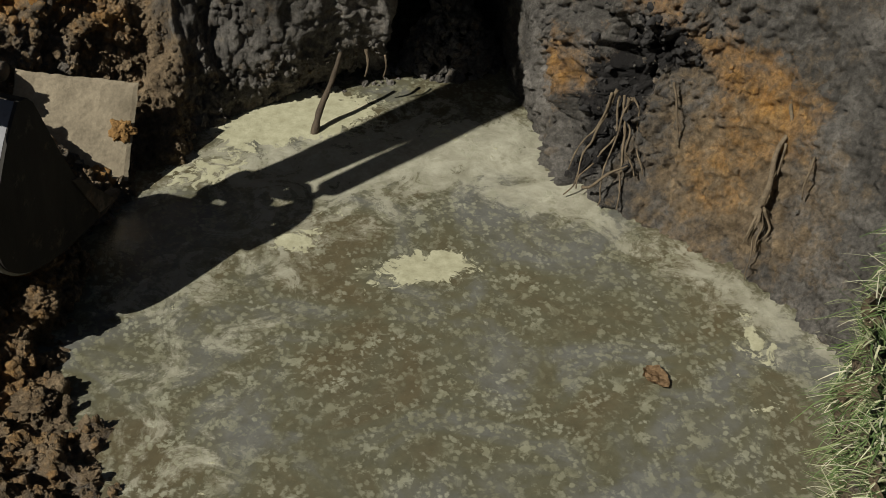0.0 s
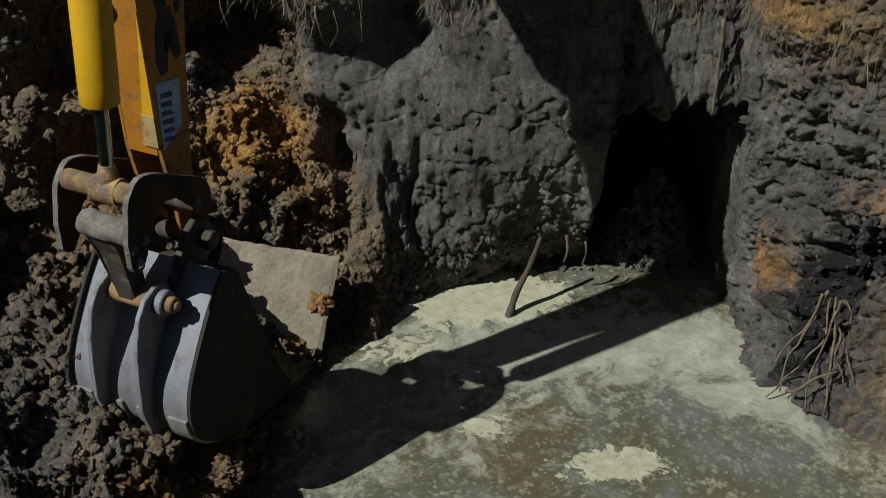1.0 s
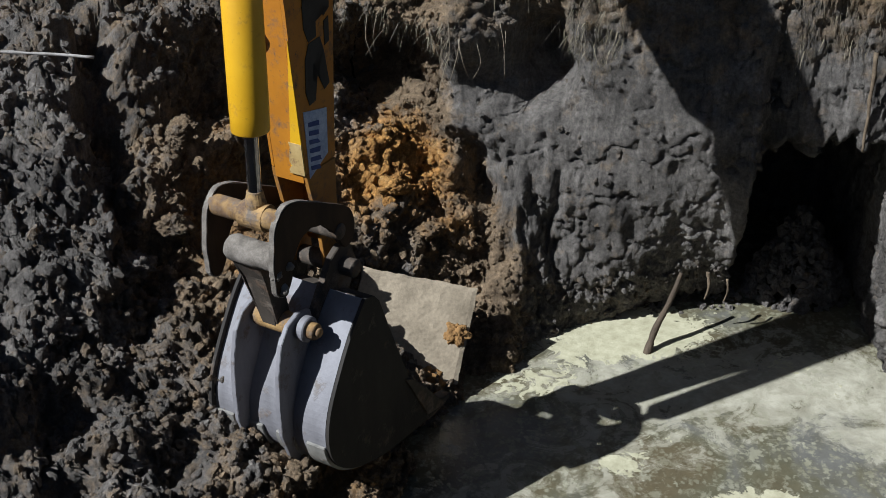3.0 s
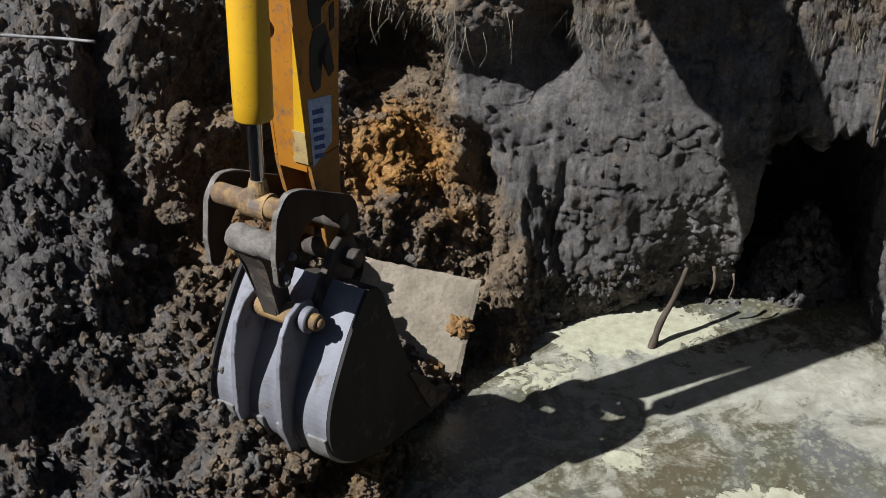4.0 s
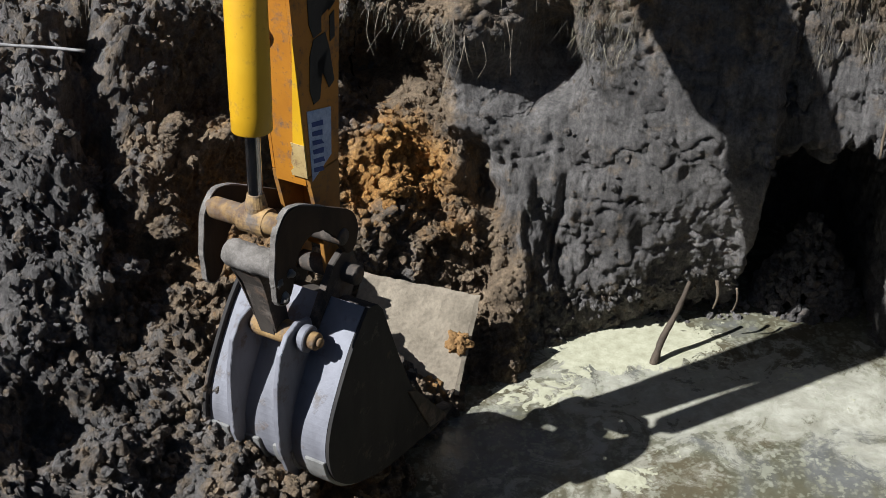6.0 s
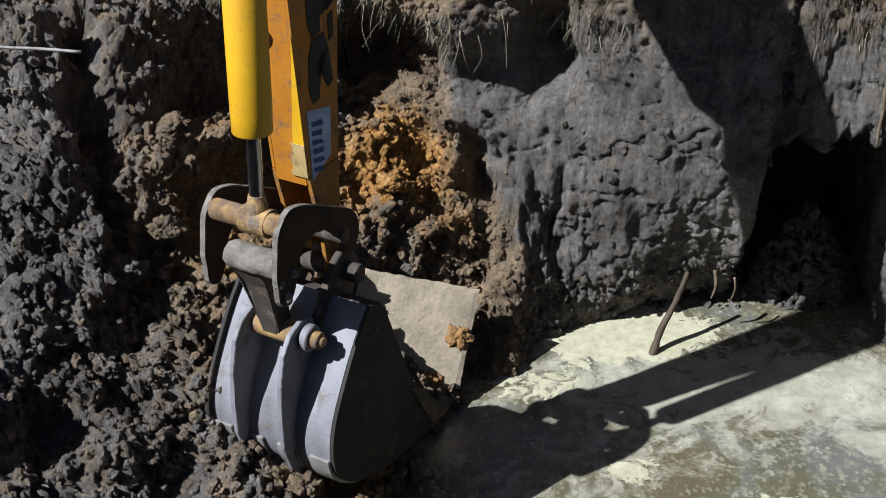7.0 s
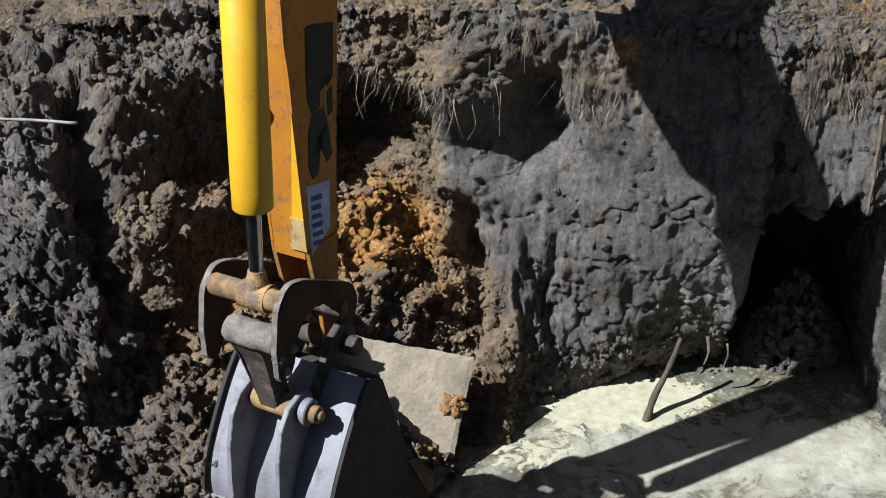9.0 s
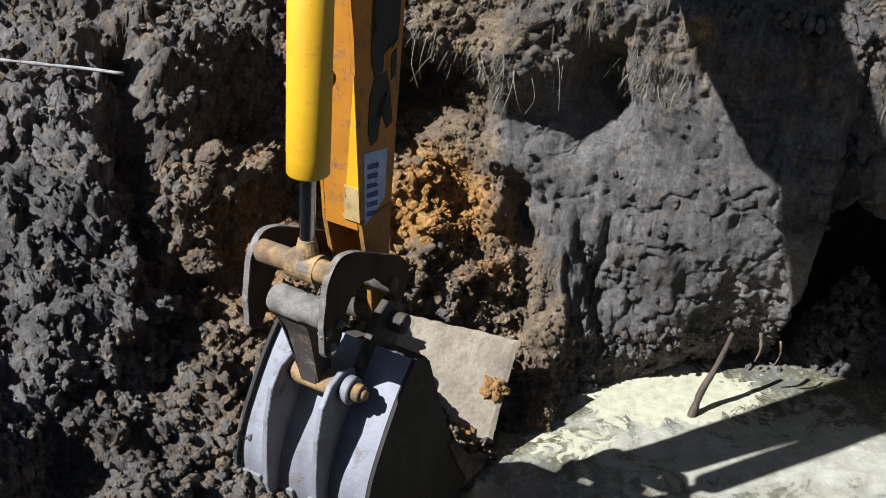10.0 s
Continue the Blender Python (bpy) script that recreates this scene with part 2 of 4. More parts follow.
def tube(bm, points, radii, sides=10, cap=True):
    """A round bar through points."""
    rings = []
    n = len(points)
    for i, p in enumerate(points):
        p = Vector(p)
        way = (Vector(points[min(i + 1, n - 1)]) - Vector(points[max(i - 1, 0)])).normalized()
        side = way.orthogonal().normalized() if not rings else (last - way * last.dot(way)).normalized()
        last = side
        other = way.cross(side)
        r = radii[i] if isinstance(radii, (list, tuple)) else radii
        rings.append([bm.verts.new(p + r * (math.cos(k * math.tau / sides) * side + math.sin(k * math.tau / sides) * other)) for k in range(sides)])
    for a, b in zip(rings, rings[1:]):
        for k in range(sides):
            bm.faces.new((a[k], a[(k + 1) % sides], b[(k + 1) % sides], b[k]))
    if cap:
        bm.faces.new(rings[0][::-1]), bm.faces.new(rings[-1])
    return bm


def curve_through(points, count):
    """Points spread evenly along a smooth line through the given ones."""
    pts = [Vector(p) for p in points]
    out = []
    n = len(pts) - 1
    for i in range(count):
        s = i / (count - 1) * n
        k = min(int(s), n - 1)
        t = s - k
        a, b, c, d = pts[max(k - 1, 0)], pts[k], pts[k + 1], pts[min(k + 2, n)]
        out.append(0.5 * ((2 * b) + (c - a) * t + (2 * a - 5 * b + 4 * c - d) * t * t + (3 * b - a - 3 * c + d) * t ** 3))
    return out


# ---- the pit ----
GROUND = 1.72
# Stations round the pit: water line, half height (0.75) and rim.
STATIONS = [
    ((0.15, 2.30), (-1.90, 2.30), (-2.70, 2.00)),
    ((0.04, 2.75), (-1.85, 3.00), (-2.80, 3.00)),
    ((-0.30, 3.40), (-1.30, 3.75), (-2.40, 4.70)),
    ((-0.16, 3.91), (-0.85, 4.05), (-1.70, 5.35)),
    ((-0.12, 4.30), (-0.60, 4.80), (-1.00, 5.65)),
    ((0.04, 4.56), (-0.20, 5.30), (-0.45, 5.62)),
    ((0.29, 4.84), (0.15, 5.28), (0.10, 5.56)),
    ((0.66, 5.13), (0.64, 5.15), (0.66, 5.42)),
    ((1.20, 5.42), (1.25, 5.02), (1.27, 5.20)),
    ((1.35, 5.42), (1.36, 5.00), (1.39, 5.16)),
    ((1.42, 5.75), (1.42, 5.45), (1.52, 5.13)),
    ((1.50, 6.15), (1.55, 6.05), (1.64, 5.10)),
    ((1.95, 6.15), (1.98, 6.05), (1.80, 5.06)),
    ((2.02, 5.75), (2.04, 5.50), (1.95, 5.03)),
    ((1.98, 4.95), (1.94, 4.84), (1.98, 4.80)),
    ((1.95, 4.62), (2.06, 4.60), (2.22, 4.56)),
    ((1.96, 4.26), (2.24, 4.28), (2.50, 4.36)),
    ((2.24, 3.91), (2.55, 3.98), (2.85, 4.05)),
    ((2.50, 3.47), (2.78, 3.50), (3.05, 3.55)),
    ((2.66, 3.05), (2.88, 3.00), (3.08, 2.95)),
    ((2.70, 2.60), (2.70, 2.45), (2.62, 2.30)),
    ((2.30, 1.90), (2.05, 1.86), (1.88, 1.72)),
    ((1.60, 1.45), (1.54, 1.34), (1.52, 1.25)),
    ((0.90, 1.20), (1.02, 1.02), (1.12, 0.86)),
    ((0.30, 1.70), (0.00, 1.45), (-0.30, 1.20)),
]


def ring(count_per=60):
    """The stations, closed and made smooth: rows of (water, middle, rim)."""
    closed = STATIONS[-1:] + STATIONS + STATIONS[:2]
    n = len(STATIONS)
    cols = []
    for level in range(3):
        line = [Vector((*st[level], 0)) for st in closed]
        col = []
        for k in range(n):
            a, b, c, d = line[k], line[k + 1], line[k + 2], line[k + 3 if k + 3 < len(line) else 2]
            for i in range(count_per):
                t = i / count_per
                col.append(0.5 * ((2 * b) + (c - a) * t + (2 * a - 5 * b + 4 * c - d) * t * t + (3 * b - a - 3 * c + d) * t ** 3))
        cols.append(col)
    return cols


PER = 60
RING = ring(PER)
N_RING = len(RING[0])


def blob(p, c, r):
    q = ((p.x - c[0]) / r[0]) ** 2 + ((p.y - c[1]) / r[1]) ** 2 + ((p.z - c[2]) / r[2]) ** 2
    return math.exp(-q)


def wall_point(s, v):
    """Smooth pit wall: s along the ring, v from under water (-0.15) to the rim (1)."""
    i = int(s) % N_RING
    b, m, t = RING[0][i], RING[1][i], RING[2][i]
    z = v * GROUND
    if v < 0:
        p = b + (b - m) * (-v * 0.3)
        return Vector((p.x, p.y, z))
    zm = 0.75 / GROUND
    # smooth line through the three levels
    l0 = (v - zm) * (v - 1) / (zm * 1.0)
    l1 = v * (v - 1) / (zm * (zm - 1))
    l2 = v * (v - zm) / (1 - zm)
    p = b * l0 + m * l1 + t * l2
    # the trench end is a low hollow under a sheer face
    cave = min(max((s / PER - 9.0) / 0.7, 0.0), 1.0) * min(max((14.0 - s / PER) / 0.7, 0.0), 1.0)
    if cave > 0:
        lip = (z - 0.84 + 0.10 * noise.noise(Vector((s * 0.045, 3.0, 1.0)))) / 0.2
        lip = min(max(lip, 0.0), 1.0)
        lip = lip * lip * (3 - 2 * lip)
        low = b.lerp(m, min(1.0, z / 0.75))
        face = Vector((t.x, t.y - 0.20 * (GROUND - z), 0))
        p = p.lerp(low.lerp(face, lip), cave)
    return Vector((p.x, p.y, z))


def lumps(p, scale, keep=0.62):
    d = noise.voronoi(p * scale)[0][0]
    return keep - d


def blocks(p, scale):
    """Angular clods: each cell has its own height, with a crevice round it."""
    d, at = noise.voronoi(p * scale)
    own = noise.cell(at[0] * 5.3)
    return 0.55 * own - 0.9 * max(0.0, 0.16 - (d[1] - d[0])) / 0.16 + 0.35 * (0.5 - d[0])


def ochre_at(p):
    return (1.45 * blob(p, (-0.24, 5.3, 0.81), (0.22, 0.5, 0.17)) + 0.5 * blob(p, (0.06, 5.2, 0.6), (0.2, 0.4, 0.28)) + 0.72 * blob(p, (-0.85, 4.8, 0.85), (0.3, 0.6, 0.35))
            + 0.6 * blob(p, (-0.75, 4.0, 0.45), (0.2, 0.25, 0.15)) + 0.4 * blob(p, (-0.3, 2.95, 0.15), (0.4, 0.5, 0.25)) + 0.55 * blob(p, (-0.40, 3.85, 0.2), (0.22, 0.3, 0.2)) + 0.6 * blob(p, (-0.58, 3.38, 0.2), (0.22, 0.22, 0.2)) + 0.68 * blob(p, (2.05, 4.54, 0.46), (0.15, 0.2, 0.22))
            + 0.62 * blob(p, (2.73, 3.74, 0.66), (0.22, 0.26, 0.22)) + 0.5 * blob(p, (2.46, 3.8, 0.33), (0.2, 0.24, 0.28)) + 0.55 * blob(p, (2.32, 4.3, 0.88), (0.2, 0.2, 0.13)) + 0.5 * blob(p, (2.52, 4.0, 0.75), (0.2, 0.2, 0.15))
            + 0.7 * blob(p, (2.12, 4.68, 1.55), (0.35, 0.3, 0.14)) + 0.75 * blob(p, (0.84, 5.2, 1.6), (0.09, 0.4, 0.08)))


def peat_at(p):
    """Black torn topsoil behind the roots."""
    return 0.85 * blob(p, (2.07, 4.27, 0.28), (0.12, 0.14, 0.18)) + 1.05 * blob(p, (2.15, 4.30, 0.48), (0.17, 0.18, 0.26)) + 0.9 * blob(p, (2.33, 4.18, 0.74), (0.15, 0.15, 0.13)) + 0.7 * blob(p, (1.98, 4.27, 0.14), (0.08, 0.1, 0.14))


def earth_wall(name, first, last, step, label):
    """A stretch of the pit's side, from station to station, with its lumps and scars as relief."""
    lo, hi = first * PER, last * PER
    us = list(range(lo, hi + 1, 1))
    # even spacing along the wall
    length = [0.0]
    for a, b in zip(us, us[1:]):
        length.append(length[-1] + (RING[1][b % N_RING] - RING[1][a % N_RING]).length * 0.5 + (RING[0][b % N_RING] - RING[0][a % N_RING]).length * 0.5)
    cols = max(8, int(length[-1] / step))
    rows = int(1.95 / step)
    grid, at_s = [], []
    k = 0
    for c in range(cols + 1):
        want = length[-1] * c / cols
        while k < len(us) - 2 and length[k + 1] < want:
            k += 1
        f = (want - length[k]) / max(1e-9, length[k + 1] - length[k])
        at_s.append((us[k] + min(1.0, max(0.0, f))) / PER)
        col = []
        for r in range(rows + 1):
            v = -0.15 + 1.15 * r / rows
            col.append(wall_point(us[k], v).lerp(wall_point(us[k + 1], v), min(1.0, max(0.0, f))))
        grid.append(col)
    verts, ochre, brown, peat = [], [], [], []
    for c in range(cols + 1):
        for r in range(rows + 1):
            p = grid[c][r]
            a = grid[min(c + 1, cols)][r] - grid[max(c - 1, 0)][r]
            b = grid[c][min(r + 1, rows)] - grid[c][max(r - 1, 0)]
            n = a.cross(b)
            n = n.normalized() if n.length > 1e-9 else Vector((0, 0, 1))
            lump, streak, chunk, jut, tan = relief(p, at_s[c])
            h = 0.10 * noise.fractal(p * 1.7, 1.0, 2.0, 3) * (0.3 + chunk)
            h += jut
            if chunk > 0.02:
                h += chunk * (0.15 * lumps(p + Vector((0, 0, 3)), 4.4) + 0.08 * noise.fractal(p * 5, 0.8, 2.1, 4))
            if lump > 0.02:
                bent = p + 0.03 * noise.noise_vector(p * 9)
                h += lump * (0.060 * lumps(p, 9.0) + 0.030 * blocks(bent, 9.5) + 0.030 * blocks(bent, 19.0) + 0.036 * lumps(p, 24.0) + 0.012 * blocks(bent, 40.0))
            if streak > 0.02:
                q = Vector((p.x * 8, p.y * 8, p.z * 2.2))
                h += streak * 0.020 * noise.fractal(q, 0.9, 2.1, 5)
                crack = abs(noise.fractal(p * 4.5 + Vector((9, 0, 0)), 0.9, 2.2, 4))
                h -= streak * 0.022 * max(0.0, 1 - crack * 9)
                h += streak * (0.004 + 0.010 * step_up((0.62 - p.z) / 0.35)) * blocks(p + 0.07 * noise.noise_vector(p * 4), 4.6)
                slant = Vector(((p.x + 0.35 * p.z) * 16, p.y * 6, (p.z - 0.35 * p.x) * 2.6))
                h += streak * 0.010 * noise.fractal(slant, 0.8, 2.1, 4)
                h += streak * 0.0035 * blocks(p + 0.04 * noise.noise_vector(p * 9), 13.0)
                h += streak * 0.05 * blob(p, (0.40, p.y, 0.5), (0.2, 1, 0.5)) * noise.fractal(Vector((p.x * 22, p.y * 8, p.z * 4)), 0.8, 2.0, 4)
                h += streak * 0.007 * noise.fractal(Vector((p.x * 26, p.y * 26, p.z * 3.5)), 0.9, 2.0, 3)
            h += (0.005 + 0.012 * lump) * noise.fractal(p * 18, 0.7, 2.1, 4)
            verts.append(p + n * h)
            ochre.append(min(1.0, ochre_at(p)))
            brown.append(tan)
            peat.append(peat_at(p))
    w = rows + 1
    faces = [(c * w + r, (c + 1) * w + r, (c + 1) * w + r + 1, c * w + r + 1) for c in range(cols) for r in range(rows)]
    me = mesh_of(name, verts, faces, EARTH)
    for key, values in (("ochre", ochre), ("brown", brown), ("peat", peat)):
        me.attributes.new(key, "FLOAT", "POINT").data.foreach_set("value", values)
    return tagged(new(name, me), label, "earth wall", kind="structure")


def slab_seat(p):
    return 0.12 * blob(p, (-0.10, 4.78, 0.36), (0.30, 0.3, 0.26)) - 0.05 * blob(p, (-0.16, 5.3, 0.75), (0.25, 0.4, 0.25))


def overhang(p):
    """The hollow under the widest of the hanging sods."""
    return 0.42 * blob(p, (-0.28, 5.5, 1.2), (0.15, 0.6, 0.17)) - 0.12 * blob(p, (-0.35, 5.5, 1.5), (0.3, 0.6, 0.1))


def back_shape(p):
    """Buttresses of the cut face and the turf that juts over it."""
    p = p + 0.055 * noise.noise_vector(p * 5.0) + 0.02 * noise.noise_vector(p * 14.0)
    lip = 1 / (1 + math.exp((1.34 + 0.10 * step_up((p.x - 0.35) / 0.2) + 0.12 * noise.noise(Vector((p.x * 4, 0, 7))) - p.z) * 26))
    h = lip * (0.13 + 0.13 * noise.noise(Vector((p.x * 3.1, 2.0, 0)))) * (1 - 0.75 * step_up((p.x - 0.75) / 0.2))
    k = 1 / (1 + math.exp((p.x - 0.75) * 8))
    h += 0.08 * k * noise.noise(Vector((p.x * 5.5, p.z * 1.1, 4))) * (1 - lip)
    h += 0.10 * blob(p, (0.33, p.y, 0.45), (0.09, 1, 0.4)) - 0.09 * blob(p, (0.52, p.y, 0.42), (0.045, 1, 0.2)) - 0.22 * blob(p, (0.15 + 0.35 * (0.78 - p.z), p.y, 0.77), (0.065, 1, 0.15))
    h -= overhang(p) + 0.36 * blob(p, (0.45, p.y, 1.31), (0.125, 1, 0.2)) - 0.15 * blob(p, (0.10, p.y, 1.37), (0.16, 1, 0.16)) - 0.09 * blob(p, (0.22, p.y, 0.96), (0.14, 1, 0.14))
    return h - slab_seat(p)


def left_shape(p):
    """The heap of clods with a gully behind it, and a sod that hangs from the rim over a raw hollow."""
    p = p + 0.05 * noise.noise_vector(p * 5.0) + 0.02 * noise.noise_vector(p * 14.0)
    gully = p.x - (-1.46 + 0.61 * (1.42 - p.z)) + 0.05 * noise.noise(p * 4.0)
    span = step_up((p.z - 0.78) / 0.2) * step_up((1.62 - p.z) / 0.15) * step_up((p.y - 3.6) / 0.3)
    h = span * (0.10 * step_up(-gully / 0.05) * math.exp(-(gully / 0.35) ** 2) - 0.13 * math.exp(-((gully - 0.06) / 0.055) ** 2))
    h += 0.20 * blob(p, (-1.22, 4.98, 1.47), (0.24, 0.4, 0.15)) + 0.12 * blob(p, (-0.9, 5.3, 1.5), (0.25, 0.5, 0.14)) - 0.19 * blob(p, (-0.97, 4.95, 1.26), (0.16, 0.4, 0.11))
    h += 0.10 * blob(p, (-0.92, 5.0, 1.12), (0.25, 0.4, 0.045)) - 0.14 * blob(p, (-0.75, 5.1, 0.98), (0.22, 0.4, 0.09))
    h -= 0.12 * blob(p, (-1.00, 4.5, 1.0), (0.10, 0.4, 0.14)) + 0.09 * blob(p, (-0.88, 4.45, 0.84), (0.07, 0.3, 0.2))
    h += 0.10 * blob(p, (-0.98, 4.34, 0.75), (0.07, 0.25, 0.12)) - 0.16 * blob(p, (-1.37, 3.69, 0.66), (0.16, 0.2, 0.10)) - 0.12 * blob(p, (-1.06, 3.94, 0.78), (0.12, 0.2, 0.05))
    return h + 0.08 * blob(p, (-0.75, 4.2, 0.4), (0.3, 0.3, 0.2)) - overhang(p) - slab_seat(p)


def left_rough(p):
    return 1.0, 0.0, 0.75


def rubble(p):
    """Loose brown rubble beside the clean cut; the seam leans towards the bucket as it rises."""
    seam = 0.32 - 0.32 * step_up((p.z - 0.3) / 0.8) + 0.04 * noise.noise(p * 6)
    return 1 / (1 + math.exp((p.x - seam) * 22))


def back_rough(p):
    k = rubble(p)
    low = 1 / (1 + math.exp((p.z - 0.38) * 14))
    high = 1 / (1 + math.exp((1.32 + 0.22 * step_up((p.x - 0.75) / 0.2) - p.z) * 14))
    return 0.02 + 0.98 * max(0.78 * k, 0.2 * low, 0.55 * high), 1.0 - 0.6 * k, 0.06 + 0.28 * k + 0.2 * high


def right_rough(p):
    rugged = 1.2 * blob(p, (2.2, 4.4, 0.5), (0.25, 0.35, 0.42)) + 0.4 * blob(p, (2.6, 4.0, 0.85), (0.5, 0.5, 0.4)) + 0.9 * blob(p, (2.25, 4.65, 1.05), (0.3, 0.4, 0.28))
    return 0.5 + 0.5 * min(1.0, rugged), 0.8, 0.15 + 0.7 * min(1, rugged)


def right_shape(p):
    """The torn hollow behind the roots and the sods above."""
    lip = 1 / (1 + math.exp((1.41 + 0.1 * noise.noise(Vector((p.y * 4, 0, 5))) - p.z) * 26))
    return lip * (0.06 + 0.08 * noise.noise(Vector((p.y * 3.1, 2.0, 0)))) - 0.27 * blob(p, (2.22, 4.33, 0.55), (0.16, 0.18, 0.2)) - 0.10 * blob(p, (2.06, 4.36, 0.25), (0.08, 0.1, 0.2)) + 0.09 * min(1.0, peat_at(p)) * (blocks(p, 8.0) + noise.fractal(p * 13, 0.7, 2.0, 3)) + 0.07 * blob(p, (2.08, 4.62, 0.5), (0.1, 0.14, 0.25)) - 0.08 * blob(p, (2.02, 4.35, 0.12), (0.1, 0.12, 0.15))


def step_up(x):
    x = min(1.0, max(0.0, x))
    return x * x * (3 - 2 * x)


def relief(p, s):
    """Lumps, streaks, chunks, jutting and brownness at a place of the pit's side."""
    a, b = step_up((s - 4.6) / 0.9), step_up((s - 13.5) / 0.8)
    parts_of = []
    if a < 1:
        parts_of.append((1 - a, (*left_rough(p), left_shape(p), 0.36 + 0.7 * blob(p, (-0.8, 4.7, 0.8), (0.45, 0.6, 0.6)) + 0.5 * blob(p, (-0.3, 3.4, 0.2), (0.4, 0.7, 0.3)) - 0.2 * blob(p, (-1.4, 4.3, 1.1), (0.35, 0.6, 0.5)))))
    if a > 0 and b < 1:
        parts_of.append((a * (1 - b), (*back_rough(p), back_shape(p), 0.24 + 0.75 * rubble(p) + 0.25 * blob(p, (0.5, p.y, 1.5), (1.2, 1, 0.15)) + 0.35 * blob(p, (1.9, p.y, 1.62), (0.4, 1, 0.14)))))
    if b > 0:
        parts_of.append((a * b, (*right_rough(p), right_shape(p), 0.2 + 0.5 * blob(p, (2.5, 3.75, 0.35), (0.45, 0.5, 0.45)) + 0.4 / (1 + math.exp((1.3 - p.z) * 10)))))
    return [sum(w * v[k] for w, v in parts_of) for k in range(5)]


STEP = 0.0095
earth_wall("wall_left", 0, 5, STEP, "crumbling bank of dark grey clods and brown subsoil")
earth_wall("wall_back", 5, 10, STEP, "cut grey clay face with ochre seam and torn upper edge")
earth_wall("wall_recess", 10, 14, 0.014, "shaded end of the trench cut in grey clay")
earth_wall("wall_right", 14, 20, STEP, "grey clay trench side with orange patches and torn roots")
earth_wall("wall_near", 20, 25, 0.035, "brown earth bank below the grass")


def ground_height(x, y, reach):
    q = Vector((x, y, 0))
    near = min(1.0, max(0, reach) / 0.12)
    return GROUND - 0.02 + near * max(0.0, 1 - reach / 1.3) * (0.05 * noise.fractal(q * 2.5, 1, 2, 4) + 0.07 * lumps(q, 8.0) + 0.03 * blocks(q, 15.0)) + (0.3 * noise.noise(q * 0.03) if reach > 10 else 0)


def ground_sheet():
    """Land round the pit, one sheet from the rim to the horizon."""
    rim = [RING[2][i] for i in range(0, N_RING, 2)]
    centre = Vector((0.8, 3.4, 0))
    rings_of = []
    n = len(rim)
    for reach in (-0.015, 0.02, 0.05, 0.08, 0.11, 0.15, 0.19, 0.24, 0.3, 0.36, 0.43, 0.5, 0.6, 0.75, 1.0, 1.7, 3.0, 6.0, 14.0, 40.0, 120.0, 400.0, 1500.0):
        row = []
        for i, p in enumerate(rim):
            way = (p - centre).normalized()
            q = p + way * reach
            z = ground_height(q.x, q.y, reach)
            row.append((q.x, q.y, z))
        rings_of.append(row)
    verts = [v for row in rings_of for v in row]
    faces = [(k * n + i, (k + 1) * n + i, (k + 1) * n + (i + 1) % n, k * n + (i + 1) % n) for k in range(len(rings_of) - 1) for i in range(n)]
    me = mesh_of("ground", verts, faces, EARTH)
    me.attributes.new("brown", "FLOAT", "POINT").data.foreach_set("value", [0.62] * len(verts))
    me.attributes.new("ochre", "FLOAT", "POINT").data.foreach_set("value", [0.85 * blob(Vector(v), (2.1, 5.6, v[2]), (0.55, 0.45, 1)) for v in verts])
    return tagged(new("ground", me), "rough turf with bare brown earth round the pit", "ground", kind="structure")


ground_sheet()


def scum_at(p):
    """How thick the scum lies (under the far bank and in rafts), and the film round it."""
    q = Vector((p.x, p.y, 0))
    a = 1.35 * blob(q, (0.85, 5.08, 0), (0.42, 0.26, 9)) + 0.62 * blob(q, (0.35, 4.68, 0), (0.33, 0.18, 9)) + 0.45 * blob(q, (1.6, 4.72, 0), (0.35, 0.28, 9))
    a += 0.9 * blob(q, (1.22, 3.82, 0), (0.31, 0.14, 9)) + 0.72 * blob(q, (0.75, 4.12, 0), (0.18, 0.14, 9)) + 0.4 * blob(q, (1.0, 4.28, 0), (0.2, 0.08, 9)) + 0.62 * blob(q, (2.38, 3.1, 0), (0.16, 0.25, 9)) + 0.5 * blob(q, (2.25, 2.75, 0), (0.2, 0.06, 9))
    a += 0.5 * blob(q, (0.13, 3.78, 0), (0.12, 0.05, 9)) + 0.4 * blob(q, (0.2, 2.8, 0), (0.12, 0.3, 9))
    edge = abs((q.x - 2.0) * 0.83 + (q.y - 4.1) * 0.55 + 0.03)
    f = (0.55 * math.exp(-(edge / 0.15) ** 2) if q.y < 4.3 else 0.0) + 0.75 * blob(q, (1.75, 4.55, 0), (0.4, 0.42, 9)) + 0.55 * blob(q, (1.15, 4.65, 0), (0.6, 0.4, 9)) + 0.4 * blob(q, (0.5, 4.8, 0), (0.6, 0.4, 9))
    f += 0.36 * blob(q, (0.15, 3.2, 0), (0.35, 0.8, 9)) + 0.36 * blob(q, (0.55, 4.0, 0), (0.6, 0.35, 9)) + 0.1 * blob(q, (1.1, 4.3, 0), (0.6, 0.25, 9)) - 0.25 * blob(q, (1.5, 4.2, 0), (0.3, 0.25, 9)) + 0.05 * blob(q, (2.4, 3.0, 0), (0.3, 0.4, 9))
    return a, f


